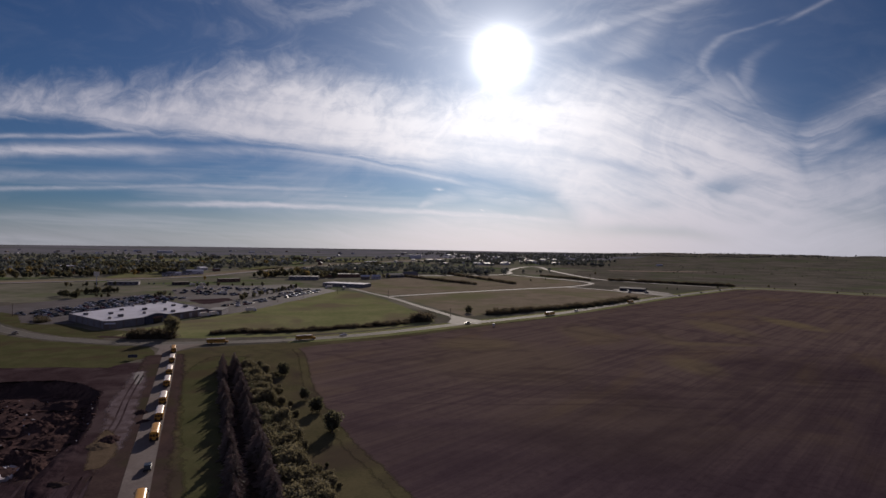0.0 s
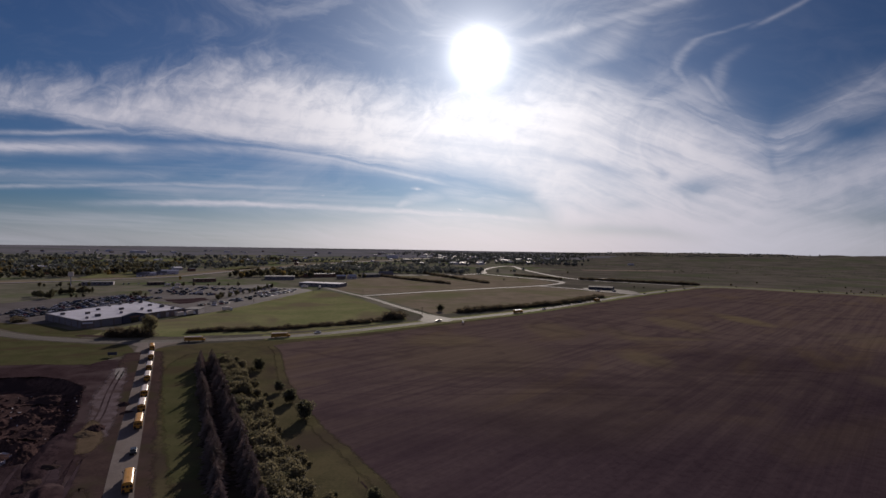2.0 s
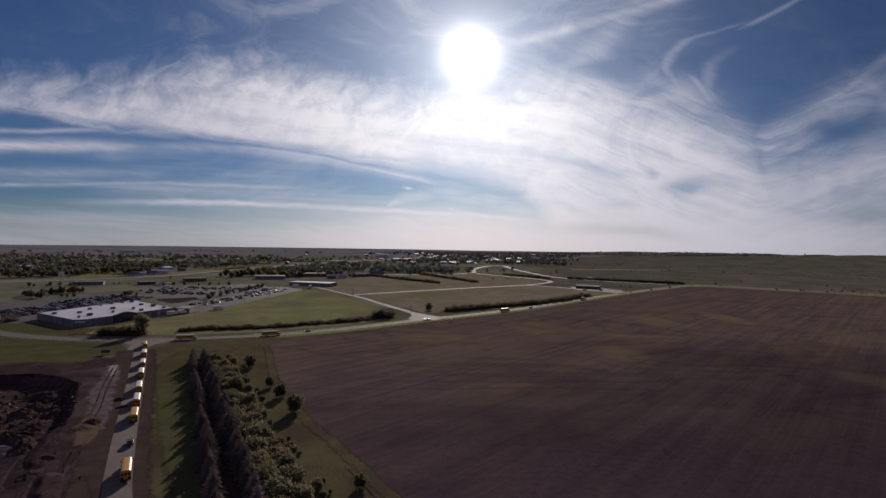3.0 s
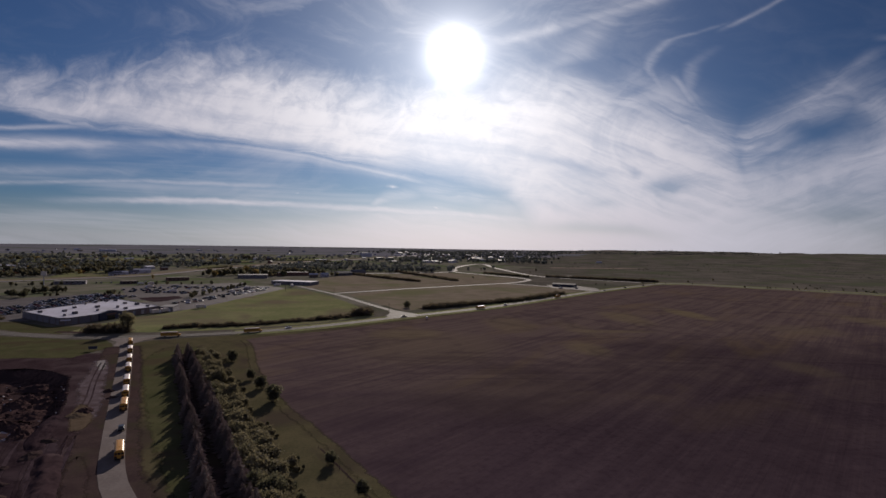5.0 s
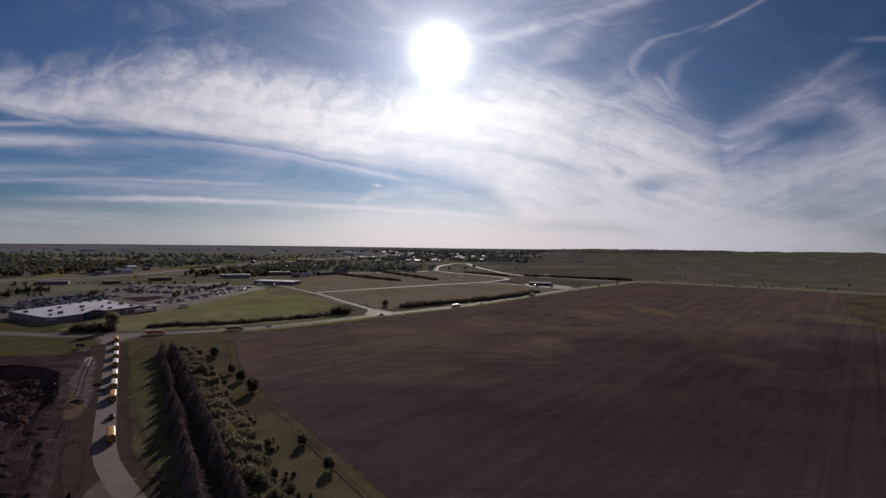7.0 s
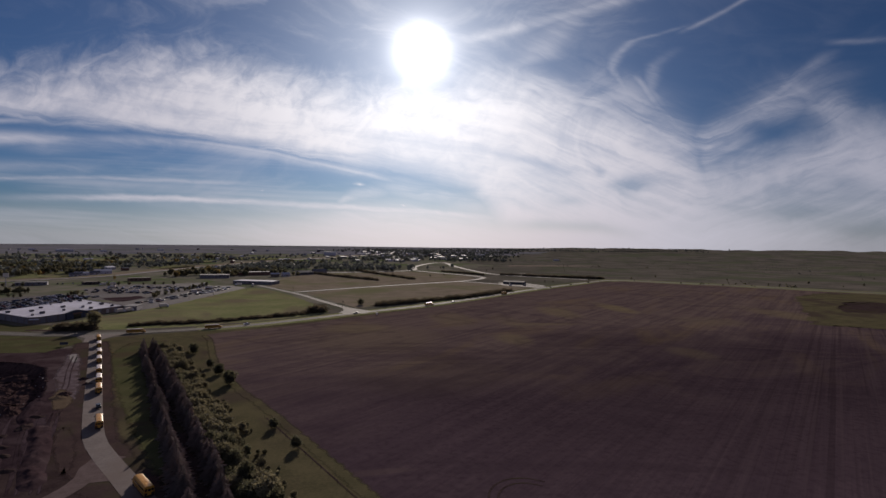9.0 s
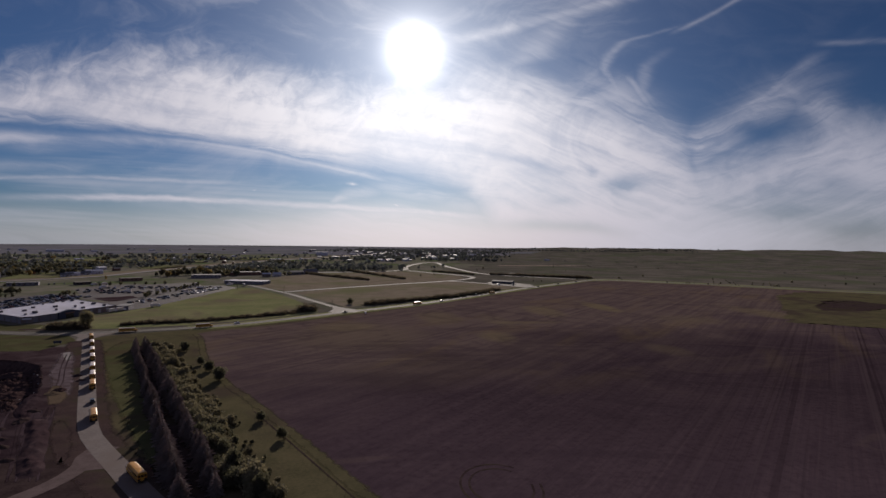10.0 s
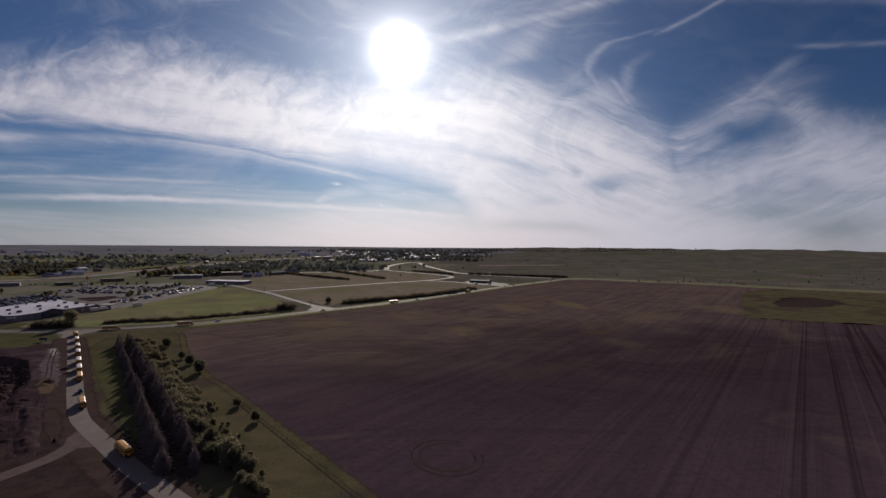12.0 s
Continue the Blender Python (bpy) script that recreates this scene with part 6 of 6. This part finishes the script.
heap("earth_mound", -101, 167, 7, 9, 0.9, "tan_soil", "tan heap of loose soil beside the pit", 3)
for k, (x, y, a, b, h) in enumerate(((-93, 128, 9, 5, 1.3), (-98, 116, 12, 5, 1.6), (-90, 108, 8, 4, 1.1), (-106, 108, 10, 6, 1.5), (-84, 100, 6, 4, 0.9), (-112, 120, 9, 6, 1.4), (-76, 88, 6, 4, 0.8), (-96, 140, 8, 4, 1.0))):
    heap("earth_mound", x, y, a, b, h, "weeds", "low dark weedy mound of earth", 50 + k)
heap("earth_mound", -101, 172, 9, 6, 1.4, "rubble", "dark low heap of earth", 5)
heap("earth_mound", -106, 200, 6, 4, 1.0, "rubble", "dark low heap of earth", 6)
heap("earth_mound", -100, 190, 5, 3, 0.8, "rubble", "dark low heap of earth", 8)
for k in range(26):
    x, y = rnd.uniform(-175, -112), rnd.uniform(140, 222)
    if inside(np.array(x), np.array(y), PIT) and float(distance_to(np.array(x), np.array(y), PIT)) > 4:
        heap("rubble_mound", x, y, rnd.uniform(9, 18), rnd.uniform(7, 14), rnd.uniform(1.2, 3.4), "rubble", "dark brown heap of rubble in the pit", 20 + k)


def berm(points, wide, high, mat, label, seed):
    """A long bank of pushed earth with a wavering crest and uneven flanks."""
    line = smooth_line(points, 0.9)
    n, m = len(line) - 1, 12
    verts, faces = [], []
    for i, p in enumerate(line):
        d = (line[min(i + 1, n)] - line[max(i - 1, 0)]).normalized()
        side = Vector((d.y, -d.x, 0))
        end = min(1.0, min(i, n - i) / 6.0)
        sway = 0.9 * noise.noise(Vector((i * 0.09, seed, 0.0)))
        for k in range(m + 1):
            u = k / m * 2 - 1
            rise = max(0.0, 1 - abs(u) ** 1.6) * (1 + 0.7 * noise.noise(Vector((i * 0.16, u * 1.6, seed))) + 0.5 * noise.noise(Vector((i * 0.5, u * 4.0, seed + 3.0))))
            q = p + side * (u * wide / 2 * (0.6 + 0.4 * end) + sway)
            verts.append((q.x, q.y, high * end * rise - 0.04))
    for i in range(n):
        for k in range(m):
            a = i * (m + 1) + k
            faces.append((a, a + 1, a + m + 2, a + m + 1))
    return tagged(new("earth_bank", mesh_of("earth_bank", verts, faces, M[mat], True)), label, "earth bank")


berm([(-90, 130), (-84, 121), (-75, 102), (-67, 84), (-62, 73)], 7.5, 1.0, "dirt", "long bank of pushed brown earth beside the trench", 2.0)
berm([(-98, 118), (-91, 106), (-82, 90), (-74, 76)], 6.0, 0.8, "gloom", "dark bank of churned earth in the yard", 5.0)
berm([(-108, 168), (-103, 152), (-99, 140), (-94, 130)], 6.0, 0.9, "gloom", "dark spoil bank along the pit edge", 8.0)


def debris(name, count, mat, label, seed, area, low, high):
    """Broken slabs and chunks thrown about, joined."""
    g = random.Random(seed)
    bm = bmesh.new()
    k = 0
    while k < count:
        x, y = g.uniform(area[0], area[1]), g.uniform(area[2], area[3])
        if not inside(np.array(x), np.array(y), PIT):
            continue
        z = float(relief(np.array(x), np.array(y)))
        a, b, c = (g.uniform(low, high) for _ in range(3))
        m = Matrix.Translation((x, y, z + 0.2)) @ Euler((g.uniform(-0.6, 0.6), g.uniform(-0.6, 0.6), g.uniform(0, 6.3))).to_matrix().to_4x4()
        vs = [bm.verts.new(m @ Vector((sx * a * g.uniform(0.7, 1), sy * b * g.uniform(0.7, 1), sz * c * 0.4))) for sx in (-1, 1) for sy in (-1, 1) for sz in (-1, 1)]
        for f in ((0, 1, 3, 2), (4, 6, 7, 5), (0, 4, 5, 1), (2, 3, 7, 6), (0, 2, 6, 4), (1, 5, 7, 3)):
            bm.faces.new([vs[i] for i in f])
        k += 1
    me = bpy.data.meshes.new(name)
    bm.to_mesh(me)
    bm.free()
    me.materials.append(M[mat])
    return tagged(new(name, me), label, "debris", kind="stuff")


debris("broken_concrete", 60, "concrete", "pale broken concrete slabs in the pit", 71, (-132, -118, 150, 162), 0.3, 1.3)
debris("broken_timber", 420, "rubble", "dark broken timber and clods in the pit", 72, (-176, -112, 140, 226), 0.25, 1.0)
debris("pale_stones", 90, "concrete", "pale stones scattered over the pit", 73, (-176, -104, 140, 226), 0.12, 0.4)

# ---- poles and signs ----


def utility_pole(x, y, h, label="wooden utility pole beside the road"):
    p = thing("utility_pole", x, y, 0.0, rnd.uniform(20, 60))
    part("pole", rod((0, 0, -0.5), (0, 0, h), 0.2, 0.13, 8), M["pole"], p)
    part("crossarm", block(-1.2, 1.2, -0.06, 0.06, h - 0.9, h - 0.72), M["pole"], p)
    for s in (-1, 0, 1):
        part("insulator", rod((s * 1.05, 0, h - 0.72), (s * 1.05, 0, h - 0.45), 0.07, 0.05, 6), M["steel"], p)
    return tagged(p, label, "utility pole", "utility poles")


for x, y, h in ((-331, 435, 10), (-124, 668, 9), (-163, 560, 9), (-150, 610, 9), (-68, 990, 22), (7, 462, 9), (-60, 630, 9)):
    utility_pole(x, y, h)
tower = thing("pylon_sign", -392, 640)
part("pole", rod((0, 0, -0.5), (0, 0, 22), 0.5, 0.4, 10), M["steel"], tower)
part("panel", block(-3, 3, -0.4, 0.4, 18, 23, 0.05), M["bus_white"], tower)
tagged(tower, "tall pole sign with a pale panel", "sign")
board = thing("notice_board", -157, 287, 0, 15)
part("board", block(-2.2, 2.2, -0.06, 0.06, 1.0, 2.6, 0.02), M["wall_blue"], board)
for s in (-1.6, 1.6):
    part("post", block(s - 0.08, s + 0.08, 0.06, 0.2, -0.4, 2.5), M["pole"], board)
tagged(board, "blue notice board on two posts in the grass", "sign")
mark = thing("field_marker", 39, 424)
part("base", rod((0, 0, -0.2), (0, 0, 0.9), 0.25, 0.22, 10), M["steel"], mark)
# cap made large and white in place of a glint on the post
part("cap", block(-0.9, 0.9, -0.7, 0.7, 0.9, 2.3, 0.12), M["wall_white"], mark)
tagged(mark, "post at the field edge, oversized white cap for its glint", "utility box")

# the fence along the field's edge
fence_line = smooth_line([(-8, 132), (45, 24), (80, -48)], 3.0)
structure("ground_ditch", ribbon_mesh("ground_ditch", [(p.x - 1.6, p.y - 0.7) for p in fence_line], 0.55, 0.07, M["weeds"], 0.0, 0.03, 1.5), "dark weedy furrow along the fence", "ditch")
post_a = None
for k, p in enumerate(fence_line[::1]):
    if k % 2:
        continue
    m = pose(p.x - 2.2, p.y - 1.0, 0)
    if post_a is None:
        post_a = thing("fence_post", 0, 0)
        part("post", rod((0, 0, -0.3), (0, 0, 1.3), 0.07, 0.06, 6), M["pole"], post_a)
        part("cap", rod((0, 0, 1.3), (0, 0, 1.36), 0.075, 0.04, 6), M["pole"], post_a)
        tagged(post_a, "weathered fence post at the field edge", "fence post", "fence posts")
        post_a.matrix_world = m
    else:
        copy_thing(post_a, m)

# wheel tracks where a machine turned in the field
for r in (1.0, 1.28):
    ring = [(72 + 9 * r * math.cos(a), 52 + 12 * r * math.sin(a)) for a in (2 * math.pi * k / 14 for k in range(2, 15))]
    structure("ground_track", ribbon_mesh("ground_track", ring, 0.7, 0.09, M["weeds"], 0.0, 0.03, 1.5), "dark wheel track turned in the soil", "track")
